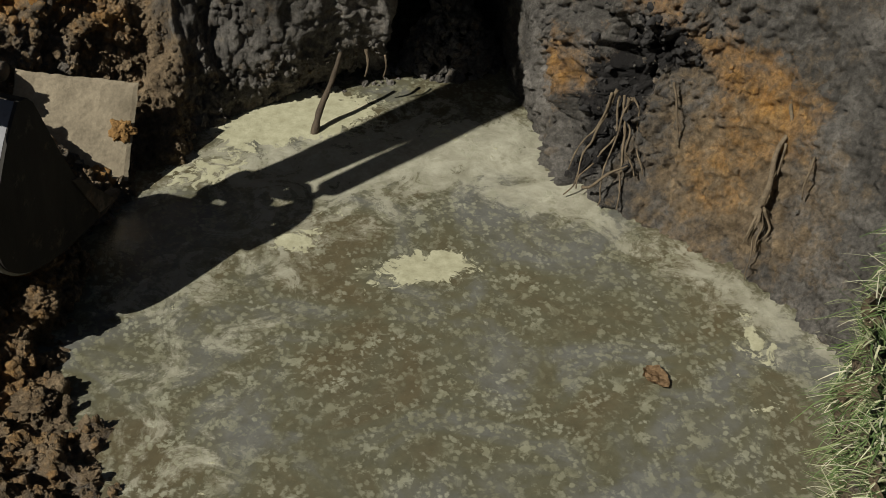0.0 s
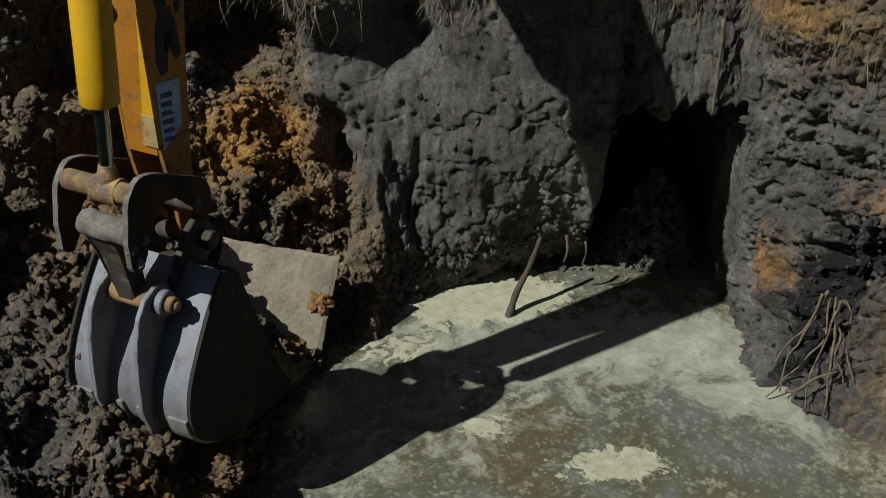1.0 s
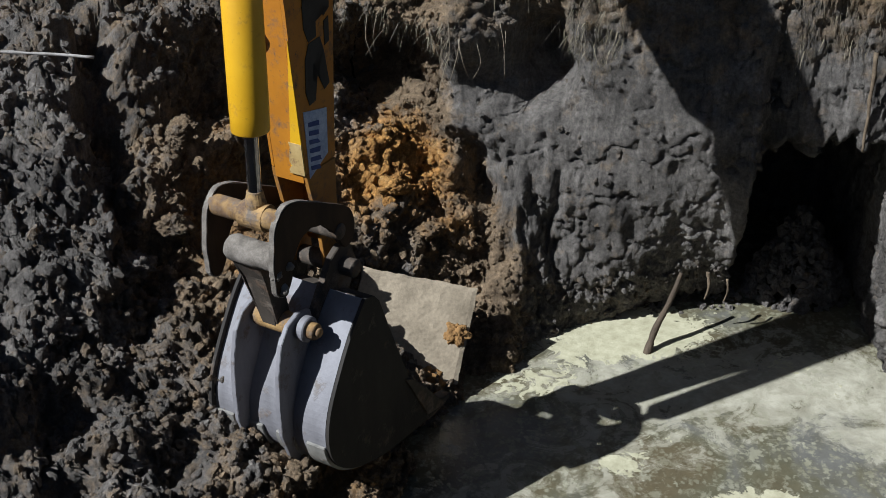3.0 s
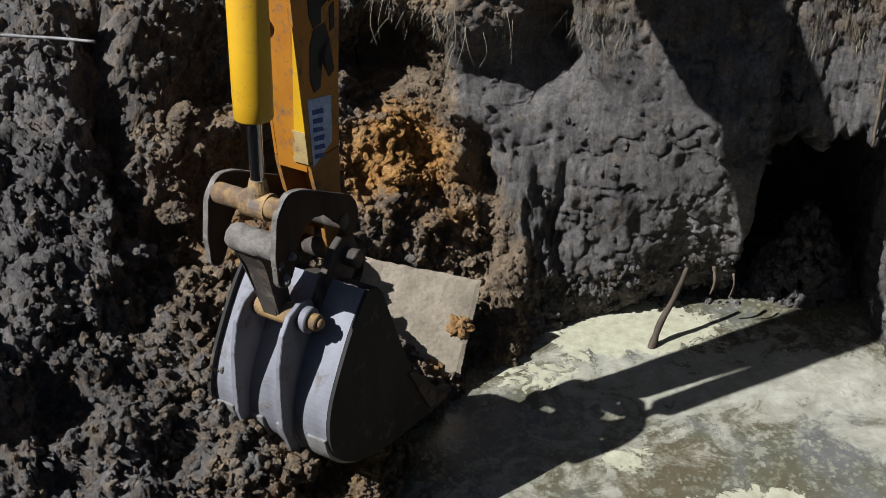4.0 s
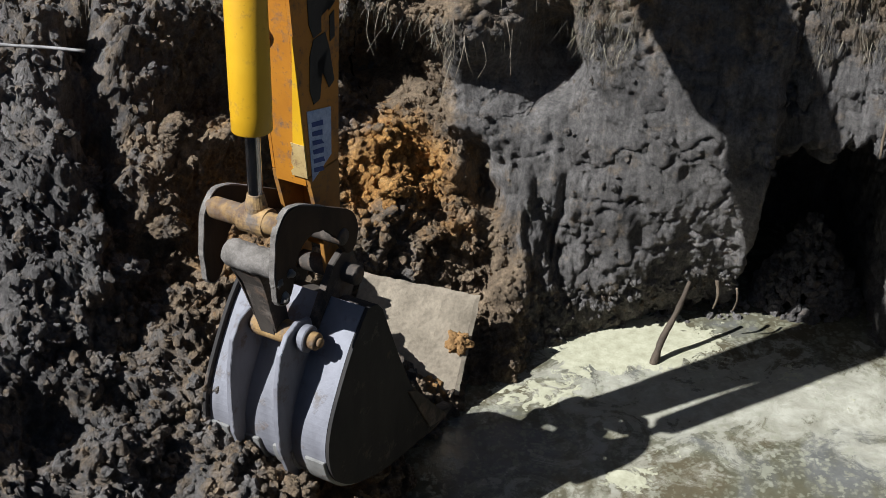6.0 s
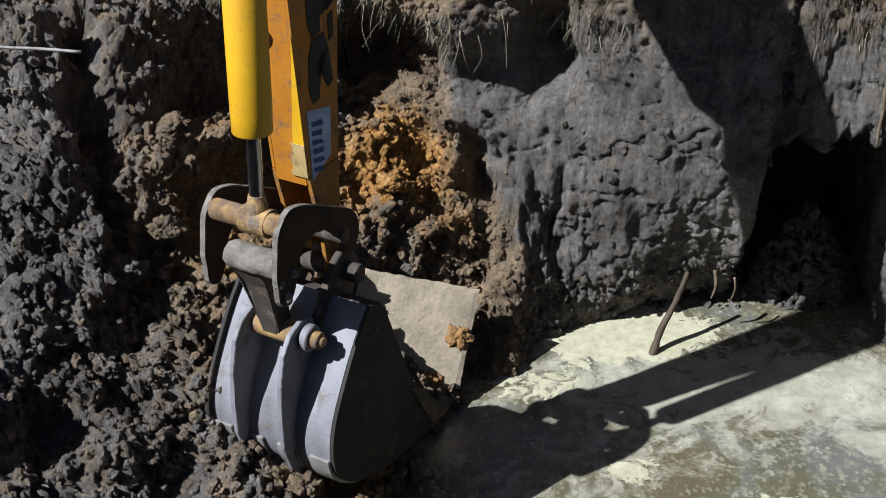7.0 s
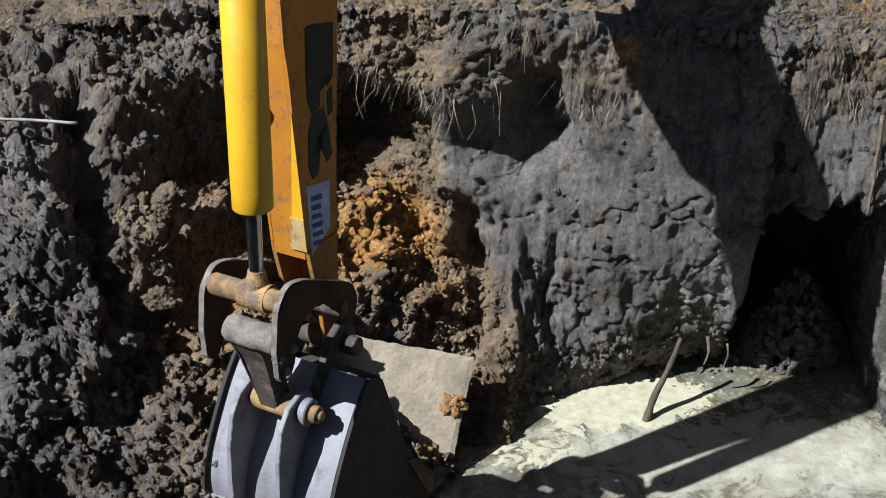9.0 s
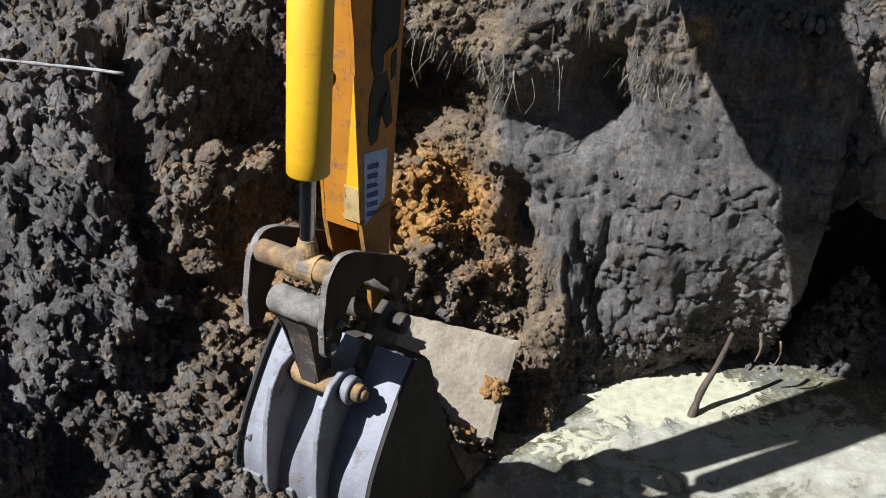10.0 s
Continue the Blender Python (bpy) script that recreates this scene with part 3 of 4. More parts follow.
def pit_water():
    step = 0.03
    x0, y0, nx, ny = -0.8, 0.9, 138, 185
    verts, scum, film = [], [], []
    for j in range(ny + 1):
        for i in range(nx + 1):
            p = Vector((x0 + i * step, y0 + j * step, 0))
            verts.append((p.x, p.y, 0.004 * noise.noise(p * 3)))
            a, f = scum_at(p)
            scum.append(a)
            film.append(f)
    w = nx + 1
    faces = [(j * w + i, j * w + i + 1, (j + 1) * w + i + 1, (j + 1) * w + i) for j in range(ny) for i in range(nx)]
    me = mesh_of("water", verts, faces, WATER)
    me.attributes.new("scum", "FLOAT", "POINT").data.foreach_set("value", scum)
    me.attributes.new("film", "FLOAT", "POINT").data.foreach_set("value", film)
    return tagged(new("water", me), "still muddy brown water with cream scum", "water", kind="structure")


pit_water()

# ---- the excavator's arm ----
ARM = Vector((-0.607, 3.70, 0.11))
ACROSS = Vector((math.cos(radians(-31)), math.sin(radians(-31)), 0))
AHEAD = Vector((-ACROSS.y, ACROSS.x, 0))


def arm_point(u, w, z):
    return ARM + AHEAD * u + ACROSS * w + Vector((0, 0, z))


arm_at = arm_point


def ground_at(u, w, z):
    return arm_at(u, w, z - ARM.z)


def pin_bar(parent, name, u, z, lo, hi, r, mat, label="", sides=20, cap=0.0):
    bm = bmesh.new()
    tube(bm, [arm_at(u, lo, z), arm_at(u, lo + 0.004, z), arm_at(u, hi - 0.004, z), arm_at(u, hi, z)], [r * 0.93, r, r, r * 0.93], sides)
    if cap:
        tube(bm, [arm_at(u, hi, z), arm_at(u, hi + cap, z)], r * 0.55, sides)
    return part(name, bm, mat, parent, label, smooth=True)


excavator = tagged(new("excavator"), "yellow excavator with its worn steel bucket lowered into the pit", "excavator")

BACK = [(0.245, 0.90), (0.15, 0.80), (0.06, 0.67), (0.0, 0.56), (-0.022, 0.46), (-0.005, 0.36), (0.06, 0.28), (0.17, 0.215), (0.33, 0.165), (0.52, 0.14), (0.70, 0.125)]


def bucket():
    body = tagged(new("bucket"), "worn grey steel digging bucket")
    body.parent = excavator
    curve = [Vector((u, 0, z)) for u, z in BACK]
    fine = curve_through(curve, 40)
    inner = []
    for i, p in enumerate(fine):
        t = (fine[min(i + 1, 39)] - fine[max(i - 1, 0)]).normalized()
        inner.append(p + Vector((-t.z, 0, t.x)) * 0.014)
    outline = [(p.x, p.z) for p in fine] + [(p.x, p.z) for p in inner[::-1]]
    bm = bmesh.new()
    prism(bm, outline, -0.247, 0.247, arm_at)
    part("shell", bm, STEEL, body, "scratched grey curved back plate")
    side = [(p.x, p.z) for p in fine[:-1]] + [(0.755, 0.135), (0.51, 0.40), (0.43, 0.59), (0.33, 0.85), (0.30, 0.885)]
    rim = []
    for i, p in enumerate(fine[:-1]):
        t = (fine[i + 1] - fine[max(i - 1, 0)]).normalized()
        rim.append((p.x + 0.022 * t.z, p.z - 0.022 * t.x))
    far_side = rim + side[len(fine) - 1:]
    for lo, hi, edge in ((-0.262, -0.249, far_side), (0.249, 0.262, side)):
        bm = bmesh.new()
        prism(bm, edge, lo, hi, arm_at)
        part("side_plate", bm, SIDE, body, "muddy side plate with shade in its dark colour")
    for lo, hi in ((-0.272, -0.2625), (0.2625, 0.272)):
        bm = bmesh.new()
        prism(bm, [(0.755, 0.13), (0.525, 0.39), (0.47, 0.42), (0.62, 0.16)], lo, hi, arm_at, 0.002)
        part("side_cutter", bm, DARKSTEEL, body)
    # worn strips round the heel
    for w in (-0.205, -0.07, 0.07, 0.205):
        strip = fine[17:30]
        out = []
        for i, p in enumerate(strip):
            t = (strip[min(i + 1, len(strip) - 1)] - strip[max(i - 1, 0)]).normalized()
            out.append(p - Vector((-t.z, 0, t.x)) * 0.012)
        bm = bmesh.new()
        prism(bm, [(p.x, p.z) for p in strip] + [(p.x, p.z) for p in out[::-1]], w - 0.04, w + 0.04, arm_at, 0.002)
        part("wear_strip", bm, WORN, body, "rubbed bright wear strip")
    # two upright ribs that carry the pins
    for w in (-0.098, 0.098):
        rib = [(p.x, p.z) for p in fine[4:24]]
        out = [(0.02, 0.27), (-0.05, 0.35), (-0.085, 0.46), (-0.085, 0.58), (-0.075, 0.71), (-0.045, 0.82), (0.0, 0.875), (0.06, 0.895), (0.13, 0.875)]
        bm = bmesh.new()
        prism(bm, rib + out, w - 0.009, w + 0.009, arm_at, 0.002)
        part("rib", bm, STEEL, body)
        hinge = [(0.10, 0.765), (0.125, 0.83), (0.19, 0.91), (0.265, 1.01), (0.325, 1.04), (0.385, 1.015), (0.41, 0.95), (0.375, 0.86), (0.31, 0.79), (0.20, 0.74)]
        bm = bmesh.new()
        prism(bm, hinge, w - 0.013, w + 0.013, arm_at, 0.003)
        part("hinge_ear", bm, DARKSTEEL, body)
    bm = bmesh.new()
    prism(bm, [(0.24, 0.875), (0.30, 0.87), (0.335, 0.86), (0.33, 0.838), (0.24, 0.85)], -0.247, 0.247, arm_at, 0.004)
    part("top_beam", bm, DARKSTEEL, body)
    for k in range(5):
        w = -0.225 + k * 0.1125
        bm = bmesh.new()
        prism(bm, [(0.64, 0.105), (0.70, 0.10), (0.83, 0.118), (0.835, 0.124), (0.72, 0.155), (0.64, 0.15)], w - 0.026, w + 0.026, arm_at, 0.004)
        part("tooth", bm, DARKSTEEL, body, "muddy steel tooth")
    pin_bar(body, "link_pin", 0.07, 0.835, -0.112, 0.175, 0.031, RUST, "rubbed rusty pin", cap=0.014)
    bm = bmesh.new()
    tube(bm, [arm_at(0.07, 0.115, 0.835), arm_at(0.07, 0.119, 0.835), arm_at(0.07, 0.141, 0.835), arm_at(0.07, 0.145, 0.835)], [0.043, 0.047, 0.047, 0.043], 24)
    part("pin_collar", bm, STEEL, body)
    pin_bar(body, "hinge_pin", 0.335, 0.95, -0.15, 0.165, 0.035, DARKSTEEL)


bucket()


def linkage():
    link = tagged(new("bucket_linkage"), "muddy rusted tipping links")
    link.parent = excavator
    bent = curve_through([Vector((u, 0, z)) for u, z in (
        (-0.095, 1.16), (-0.08, 1.27), (-0.045, 1.335), (0.015, 1.355), (0.10, 1.322), (0.22, 1.262), (0.33, 1.20), (0.365, 1.13), (0.345, 1.065), (0.30, 1.05),
        (0.265, 1.10), (0.21, 1.175), (0.14, 1.215), (0.065, 1.215), (0.015, 1.17), (-0.005, 1.10), (-0.02, 1.06), (-0.055, 1.04), (-0.09, 1.07), (-0.095, 1.16))], 58)
    shape = [(p.x, p.z) for p in bent[:-1]]
    for lo, hi in ((-0.152, -0.128), (0.128, 0.152)):
        bm = bmesh.new()
        prism(bm, shape, lo, hi, arm_at, 0.004)
        part("side_link", bm, LINKRUST, link)
    # Light on the front edges of the links, put in as pale mud.
    edge = bent[-9:-1] + bent[:15]
    lip = []
    for i, p in enumerate(edge):
        t = (edge[min(i + 1, len(edge) - 1)] - edge[max(i - 1, 0)]).normalized()
        lip.append(p + Vector((-t.z, 0, t.x)) * (0.004 + 0.002 * math.sin(i * 1.7)))
    for lo, hi in ((-0.150, -0.130), (0.130, 0.150)):
        bm = bmesh.new()
        rows = [[bm.verts.new(arm_at(p.x, w, p.z)) for p, w in ((a, lo), (a, hi), (b, hi), (b, lo))] for a, b in zip(edge, lip)]
        for a, b in zip(rows, rows[1:]):
            for j in range(4):
                bm.faces.new((a[j], a[(j + 1) % 4], b[(j + 1) % 4], b[j]))
        bm.faces.new(rows[0]), bm.faces.new(rows[-1])
        part("lit_muddy_edge", bm, MUDGREY, link, "pale mud strip that paints the light along the link edge")
    pin_bar(link, "top_pin", -0.03, 1.305, -0.14, 0.14, 0.036, RUST, "rubbed rusty pin with dried mud")
    bm = bmesh.new()
    tube(bm, [arm_at(-0.04, -0.075 + 0.2 * k / 14, 1.165) for k in range(15)], [0.04] + [0.047 + 0.004 * noise.noise(Vector((k * 0.8, 3, 1))) for k in range(13)] + [0.045], 22)
    for v in bm.verts:
        v.co += noise.noise_vector(v.co * 25) * 0.005 + noise.noise_vector(v.co * 70) * 0.003
    part("cross_tube", bm, MUDGREY, link, "cross tube caked with dry grey mud", smooth=True)
    for at, size, seed in (((-0.078, 0.142, 1.13), 0.04, 1), ((-0.06, 0.148, 1.07), 0.04, 2), ((-0.02, 0.15, 1.14), 0.03, 3)):
        bm = bmesh.new()
        bmesh.ops.create_icosphere(bm, subdivisions=3, radius=size * 0.5)
        for v in bm.verts:
            v.co = arm_at(*at) + v.co * (1 + 0.45 * noise.fractal(v.co * 45 + Vector((seed, 0, 0)), 0.8, 2.0, 3))
        part("mud_lump", bm, MUDGREY, link, "dried grey mud", smooth=True)
    pin_bar(link, "stick_pin", 0.27, 1.13, -0.158, 0.158, 0.03, DARKSTEEL)
    bar = [(-0.072, 1.15), (-0.045, 1.18), (-0.01, 1.17), (0.015, 1.12), (0.068, 1.0), (0.108, 0.86), (0.108, 0.81), (0.07, 0.79), (0.035, 0.81), (0.02, 0.88), (-0.025, 1.05), (-0.06, 1.12)]
    bm = bmesh.new()
    prism(bm, bar, -1.0, 1.0, lambda u, w, z: arm_at(u, w * (0.034 + 0.024 * step_up((z - 0.86) / 0.28)), z))
    bmesh.ops.bevel(bm, geom=bm.edges[:], offset=0.006, segments=2, affect="EDGES", clamp_overlap=True)
    part("tipping_link", bm, DARKSTEEL, link, "mud smeared connecting link")
    bm = bmesh.new()
    tube(bm, [arm_at(0.07, -0.075, 0.835), arm_at(0.07, 0.078, 0.835)], 0.041, 24)
    part("link_eye", bm, RUST, link, "worn rusty link eye")


linkage()


def stick():
    def arm_at(u, w, z):
        return arm_point(u + 0.025, w - 0.012, z)

    arm = tagged(new("stick"), "scratched amber yellow dipper arm with black marking")
    arm.parent = excavator
    # near and far webs taper towards the bucket
    foot = [(0.33, 0.91), (0.37, 0.95), (0.36, 1.2), (0.368, 1.345), (0.198, 1.345), (0.205, 1.31), (0.25, 1.12), (0.27, 0.94)]
    for lo, hi in ((-0.075, -0.059), (0.059, 0.075)):
        bm = bmesh.new()
        prism(bm, foot, lo, hi, arm_at, 0.002)
        part("stick_foot", bm, MUDAMBER, arm, "mud smeared amber lower end of the arm")
    near = [(0.369, 1.347), (0.385, 1.6), (0.425, 2.05), (0.50, 2.85), (0.44, 3.1), (0.24, 3.1), (0.15, 2.6), (0.145, 2.06), (0.165, 1.74), (0.198, 1.347)]
    for lo, hi in ((-0.074, -0.06), (0.06, 0.074)):
        bm = bmesh.new()
        prism(bm, near, lo, hi, arm_at, 0.002)
        part("web", bm, AMBER, arm)
    bm = bmesh.new()
    front = [(0.201, 1.31), (0.165, 1.74), (0.145, 2.06), (0.15, 2.6), (0.24, 3.08), (0.255, 3.08), (0.165, 2.6), (0.16, 2.06), (0.18, 1.74), (0.216, 1.31)]
    prism(bm, front, -0.0595, 0.0595, arm_at)
    part("front_plate", bm, AMBER, arm, "front plate, orange for the shade of the cylinder")
    # Sunlit strip beside the front plate, added as a brighter raised wedge.
    bm = bmesh.new()
    a = [bm.verts.new(arm_at(u, w, z)) for u, w, z in ((0.198, 0.015, 1.35), (0.198, 0.073, 1.35), (0.160, 0.073, 1.84))]
    b = [bm.verts.new(arm_at(u - 0.006, w, z)) for u, w, z in ((0.198, 0.015, 1.35), (0.198, 0.073, 1.35), (0.160, 0.073, 1.84))]
    bm.faces.new(b)
    for k in range(3):
        bm.faces.new((a[k], a[(k + 1) % 3], b[(k + 1) % 3], b[k]))
    part("lit_wedge", bm, YELLOW, arm, "bright yellow wedge added for the sunlit strip")
    bm = bmesh.new()
    for k in range(9):
        f = k / 8
        z = 1.345 + 0.12 * f
        u = 0.1985 - 0.038 * (z - 1.35) / 0.49 - 0.0085
        ragged = 0.012 * noise.noise(Vector((k * 1.3, 2, 5)))
        for w, d in ((0.013 + 0.012 * f + ragged, 0.004), (0.074, 0.004), (0.074, 0.0), (0.013 + 0.012 * f + ragged, 0.0)):
            bm.verts.new(arm_at(u + d, w, z))
    bm.verts.ensure_lookup_table()
    for k in range(8):
        for j in range(4):
            bm.faces.new([bm.verts[i] for i in (4 * k + j, 4 * k + (j + 1) % 4, 4 * k + 4 + (j + 1) % 4, 4 * k + 4 + j)])
    bm.faces.new(bm.verts[:4]), bm.faces.new(bm.verts[-4:])
    part("mud_smear", bm, SCUFFED, arm, "scuffed muddy lower end of the plate")
    bm = bmesh.new()
    rear = [(0.365, 1.0), (0.355, 1.2), (0.372, 1.6), (0.412, 2.05), (0.485, 2.75), (0.47, 2.75), (0.397, 2.05), (0.357, 1.6), (0.34, 1.2), (0.35, 1.0)]
    prism(bm, rear, -0.0595, 0.0595, arm_at)
    part("rear_plate", bm, AMBER, arm)
    # marking, drawn as plain slanted shapes
    for shape in ([(0.239, 1.928), (0.264, 1.946), (0.256, 2.006), (0.249, 2.084), (0.281, 2.084), (0.399, 2.058), (0.384, 1.885), (0.35, 1.864), (0.343, 1.903), (0.307, 1.859), (0.304, 1.809), (0.26, 1.801), (0.24, 1.851)],
                  [(0.26, 1.797), (0.324, 1.802), (0.342, 1.747), (0.361, 1.627), (0.33, 1.612), (0.299, 1.713), (0.277, 1.717), (0.269, 1.666), (0.289, 1.657), (0.279, 1.592), (0.244, 1.585), (0.227, 1.635), (0.236, 1.747)],
                  [(0.35, 1.847), (0.378, 1.858), (0.374, 1.773), (0.348, 1.763)],
                  [(0.2, 2.45), (0.36, 2.43), (0.39, 2.2), (0.3, 2.16), (0.31, 2.3), (0.22, 2.22)]):
        bm = bmesh.new()
        vs = [bm.verts.new(arm_at(u, 0.0745, z)) for u, z in shape]
        vt = [bm.verts.new(arm_at(u, 0.0765, z)) for u, z in shape]
        k = len(shape)
        bm.faces.new(vt)
        for i in range(k):
            bm.faces.new((vs[i], vs[(i + 1) % k], vt[(i + 1) % k], vt[i]))
        bmesh.ops.triangulate(bm, faces=bm.faces[:1])
        part("marking", bm, BLACK, arm, "black block marking")
    bm = bmesh.new()
    prism(bm, [(0.205, 1.575), (0.335, 1.545), (0.325, 1.38), (0.215, 1.325)], 0.0745, 0.0765, arm_at)
    sticker = part("sticker", bm, PALEBLUE, arm, "torn pale blue sticker")
    for k in range(6):
        z = 1.53 - 0.032 * k
        bm = bmesh.new()
        prism(bm, [(0.225, z), (0.285 - 0.006 * (k % 3), z - 0.012), (0.285 - 0.006 * (k % 2), z - 0.03), (0.226, z - 0.016)], 0.077, 0.0785, arm_at)
        part("printed_bar", bm, BLUE, sticker)
    return arm


stick()


def ram():
    ram_ob = tagged(new("bucket_ram"), "bright yellow hydraulic cylinder with chrome rod")
    ram_ob.parent = excavator
    low, top = Vector((-0.022, 0, 1.30)), Vector((0.05, 0, 3.0))

    def on(z, du=0.0, w=0.0):
        f = (z - low.z) / (top.z - low.z)
        return arm_at(low.x + (top.x - low.x) * f + du, w + 0.035, z)

    bm = bmesh.new()
    tube(bm, [on(1.598), on(1.60), on(1.604), on(1.66), on(1.668), on(2.8)], [0.056, 0.0605, 0.063, 0.063, 0.064, 0.064], 40)
    part("barrel", bm, YELLOW, ram_ob, "bright yellow barrel", smooth=True)
    bm = bmesh.new()
    tube(bm, [on(1.36), on(1.62)], 0.0235, 24)
    part("rod", bm, CHROME, ram_ob, "dark chromed rod")
    bm = bmesh.new()
    tube(bm, [on(1.31), on(1.35), on(1.375), on(1.39)], [0.034, 0.036, 0.03, 0.027], 20)
    tube(bm, [on(1.30, 0, -0.05), on(1.30, 0, 0.05)], 0.047, 20)
    part("rod_eye", bm, RUST, ram_ob, "muddy rusted rod eye")
    bm = bmesh.new()
    tube(bm, [on(2.79), on(2.9)], 0.05, 16)
    tube(bm, [on(2.88, 0.0), arm_at(0.3, 0, 2.88)], 0.03, 12)
    part("barrel_eye", bm, AMBER, ram_ob)
    bm = bmesh.new()
    tube(bm, curve_through([on(1.83, 0.068, 0.0), on(1.86, 0.085, 0.02), on(1.95, 0.078, 0.0), on(2.4, 0.078, 0.0), on(2.75, 0.085)], 24), 0.009, 8)
    part("oil_pipe", bm, AMBER, ram_ob, "thin amber oil pipe")


ram()


# Out of view: the beam is placed and widened to cast the wall's shadow band.
def boom_and_carrier():
    boom = tagged(new("boom"), "unseen yellow boom shaped for its shadow on the wall")
    boom.parent = excavator
    bm = bmesh.new()
    prism(bm, [(0.28, 2.95), (0.5, 2.76), (0.9, 2.60), (1.5, 2.52), (3.4, 2.2), (4.6, 2.15), (4.6, 2.5), (3.2, 2.75), (1.6, 2.97), (0.7, 3.12), (0.4, 3.1)], -0.21, 0.13, lambda u, w, z: arm_at(u, w, z + 0.05), 0.01)
    part("boom_beam", bm, YELLOW, boom)
    bm = bmesh.new()
    tube(bm, [arm_at(0.42, 0, 3.05), arm_at(1.5, 0, 3.0)], 0.06, 20)
    tube(bm, [arm_at(1.5, 0, 3.0), arm_at(2.3, 0, 2.85)], 0.03, 16)
    part("stick_ram", bm, YELLOW, boom)
    # Unseen carrier, added so that the boom stands on something.
    carrier = tagged(new("carrier"), "unseen undercarriage and house added to carry the boom")
    carrier.parent = excavator
    bm = bmesh.new()
    prism(bm, [(4.2, 2.3), (4.2, 2.75), (4.9, 3.2), (6.6, 3.2), (6.7, 2.3)], -1.05, 1.05, ground_at, 0.05)
    part("house", bm, YELLOW, carrier)
    for lo, hi in ((-1.2, -0.75), (0.75, 1.2)):
        bm = bmesh.new()
        prism(bm, [(3.95, 1.9), (4.1, 1.66), (4.3, 1.595), (6.5, 1.595), (6.75, 1.7), (6.85, 1.95), (6.7, 2.2), (4.2, 2.2)], lo, hi, ground_at, 0.03)
        part("track", bm, RUBBER, carrier)
    bm = bmesh.new()
    prism(bm, [(4.6, 1.8), (6.3, 1.8), (6.3, 2.34), (4.6, 2.34)], -0.76, 0.76, ground_at)
    part("undercarriage", bm, DARKSTEEL, carrier)


boom_and_carrier()

# ---- things in the pit ----
def lump_mesh(seed, detail=2):
    """A ragged clod about 1 across: verts and faces."""
    bm = bmesh.new()
    bmesh.ops.create_icosphere(bm, subdivisions=detail, radius=0.5)
    off = Vector((seed * 7.3, seed * 1.7, 0))
    for v in bm.verts:
        p = v.co.normalized()
        k = 1 + 0.55 * noise.fractal(p * 1.3 + off, 0.8, 2.0, 3) + 0.25 * (0.5 - noise.voronoi(p * 2.2 + off)[0][0])
        v.co = Vector((p.x, p.y * 0.9, p.z * 0.8)) * 0.5 * k
    out = [tuple(v.co) for v in bm.verts], [tuple(w.index for w in f.verts) for f in bm.faces]
    bm.free()
    return out


CLOD_SHAPES = [lump_mesh(k, 1 if k < 5 else 2) for k in range(9)]


def scatter_clods(name, spots, label, mat=EARTH, seed=3):
    """Loose clods at the given (place, size), joined in one mesh."""
    rng = random.Random(seed)
    verts, faces, brown, ochre = [], [], [], []
    for p, size in spots:
        vs, fs = CLOD_SHAPES[rng.randrange(5) if size < 0.03 else rng.randrange(5, 9)]
        m = Matrix.LocRotScale(p, Euler([rng.uniform(0, 6.28) for _ in range(3)]), Vector((size, size * rng.uniform(0.7, 1.0), size * rng.uniform(0.6, 1.0))))
        base = len(verts)
        verts += [m @ Vector(v) for v in vs]
        faces += [tuple(i + base for i in f) for f in fs]
        tan = relief(p, 2.0 if p.x < -0.3 else 7.0 if p.x < 1.9 else 16.0)[4] + rng.uniform(-0.15, 0.15)
        brown += [tan] * len(vs)
        ochre += [min(1.0, ochre_at(p)) + rng.uniform(-0.1, 0.1)] * len(vs)
    me = mesh_of(name, verts, faces, mat, smooth=False)
    for key, values in (("ochre", ochre), ("brown", brown)):
        me.attributes.new(key, "FLOAT", "POINT").data.foreach_set("value", values)
    return tagged(new(name, me), label, "clods", kind="stuff")


def wall_spots(name, count, keep, small, large, seed):
    """Random places on a wall where keep(place) says so, with sizes, small ones the most."""
    rng = random.Random(seed)
    vs = bpy.data.objects[name].data.vertices
    out = []
    tries = 0
    while len(out) < count and tries < count * 30:
        tries += 1
        v = vs[rng.randrange(len(vs))]
        if v.co.z > 0.0 and rng.random() < keep(v.co):
            size = small + (large - small) * rng.random() ** 4
            out.append((v.co + v.normal * size * rng.uniform(-0.1, 0.25), size))
    return out


scatter_clods("bank_clods", wall_spots("wall_left", 14000, lambda p: (1.0 if p.x > -1.9 and p.y > 2.5 else 0.0) * (1 - blob(p, (-0.1, 4.7, 0.3), (0.28, 0.25, 0.3))), 0.008, 0.06, 5), "dark grey and brown clods on the bank")
scatter_clods("face_clods", wall_spots("wall_back", 4200, lambda p: (1 - blob(p, (-0.1, 4.7, 0.3), (0.28, 0.25, 0.3))) * (0.03 + 0.97 * rubble(p) + 0.4 * (p.z < 0.3)), 0.008, 0.05, 6), "brown and ochre crumbs on the cut face", seed=4)
scatter_clods("trench_crumbs", wall_spots("wall_right", 500, lambda p: min(1.0, 0.05 + right_rough(p)[2] - 0.15), 0.008, 0.04, 7), "crumbs of clay on the trench side", seed=5)
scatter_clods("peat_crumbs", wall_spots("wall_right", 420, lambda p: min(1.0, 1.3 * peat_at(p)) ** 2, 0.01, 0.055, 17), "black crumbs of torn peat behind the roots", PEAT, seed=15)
rng = random.Random(12)
spots = []
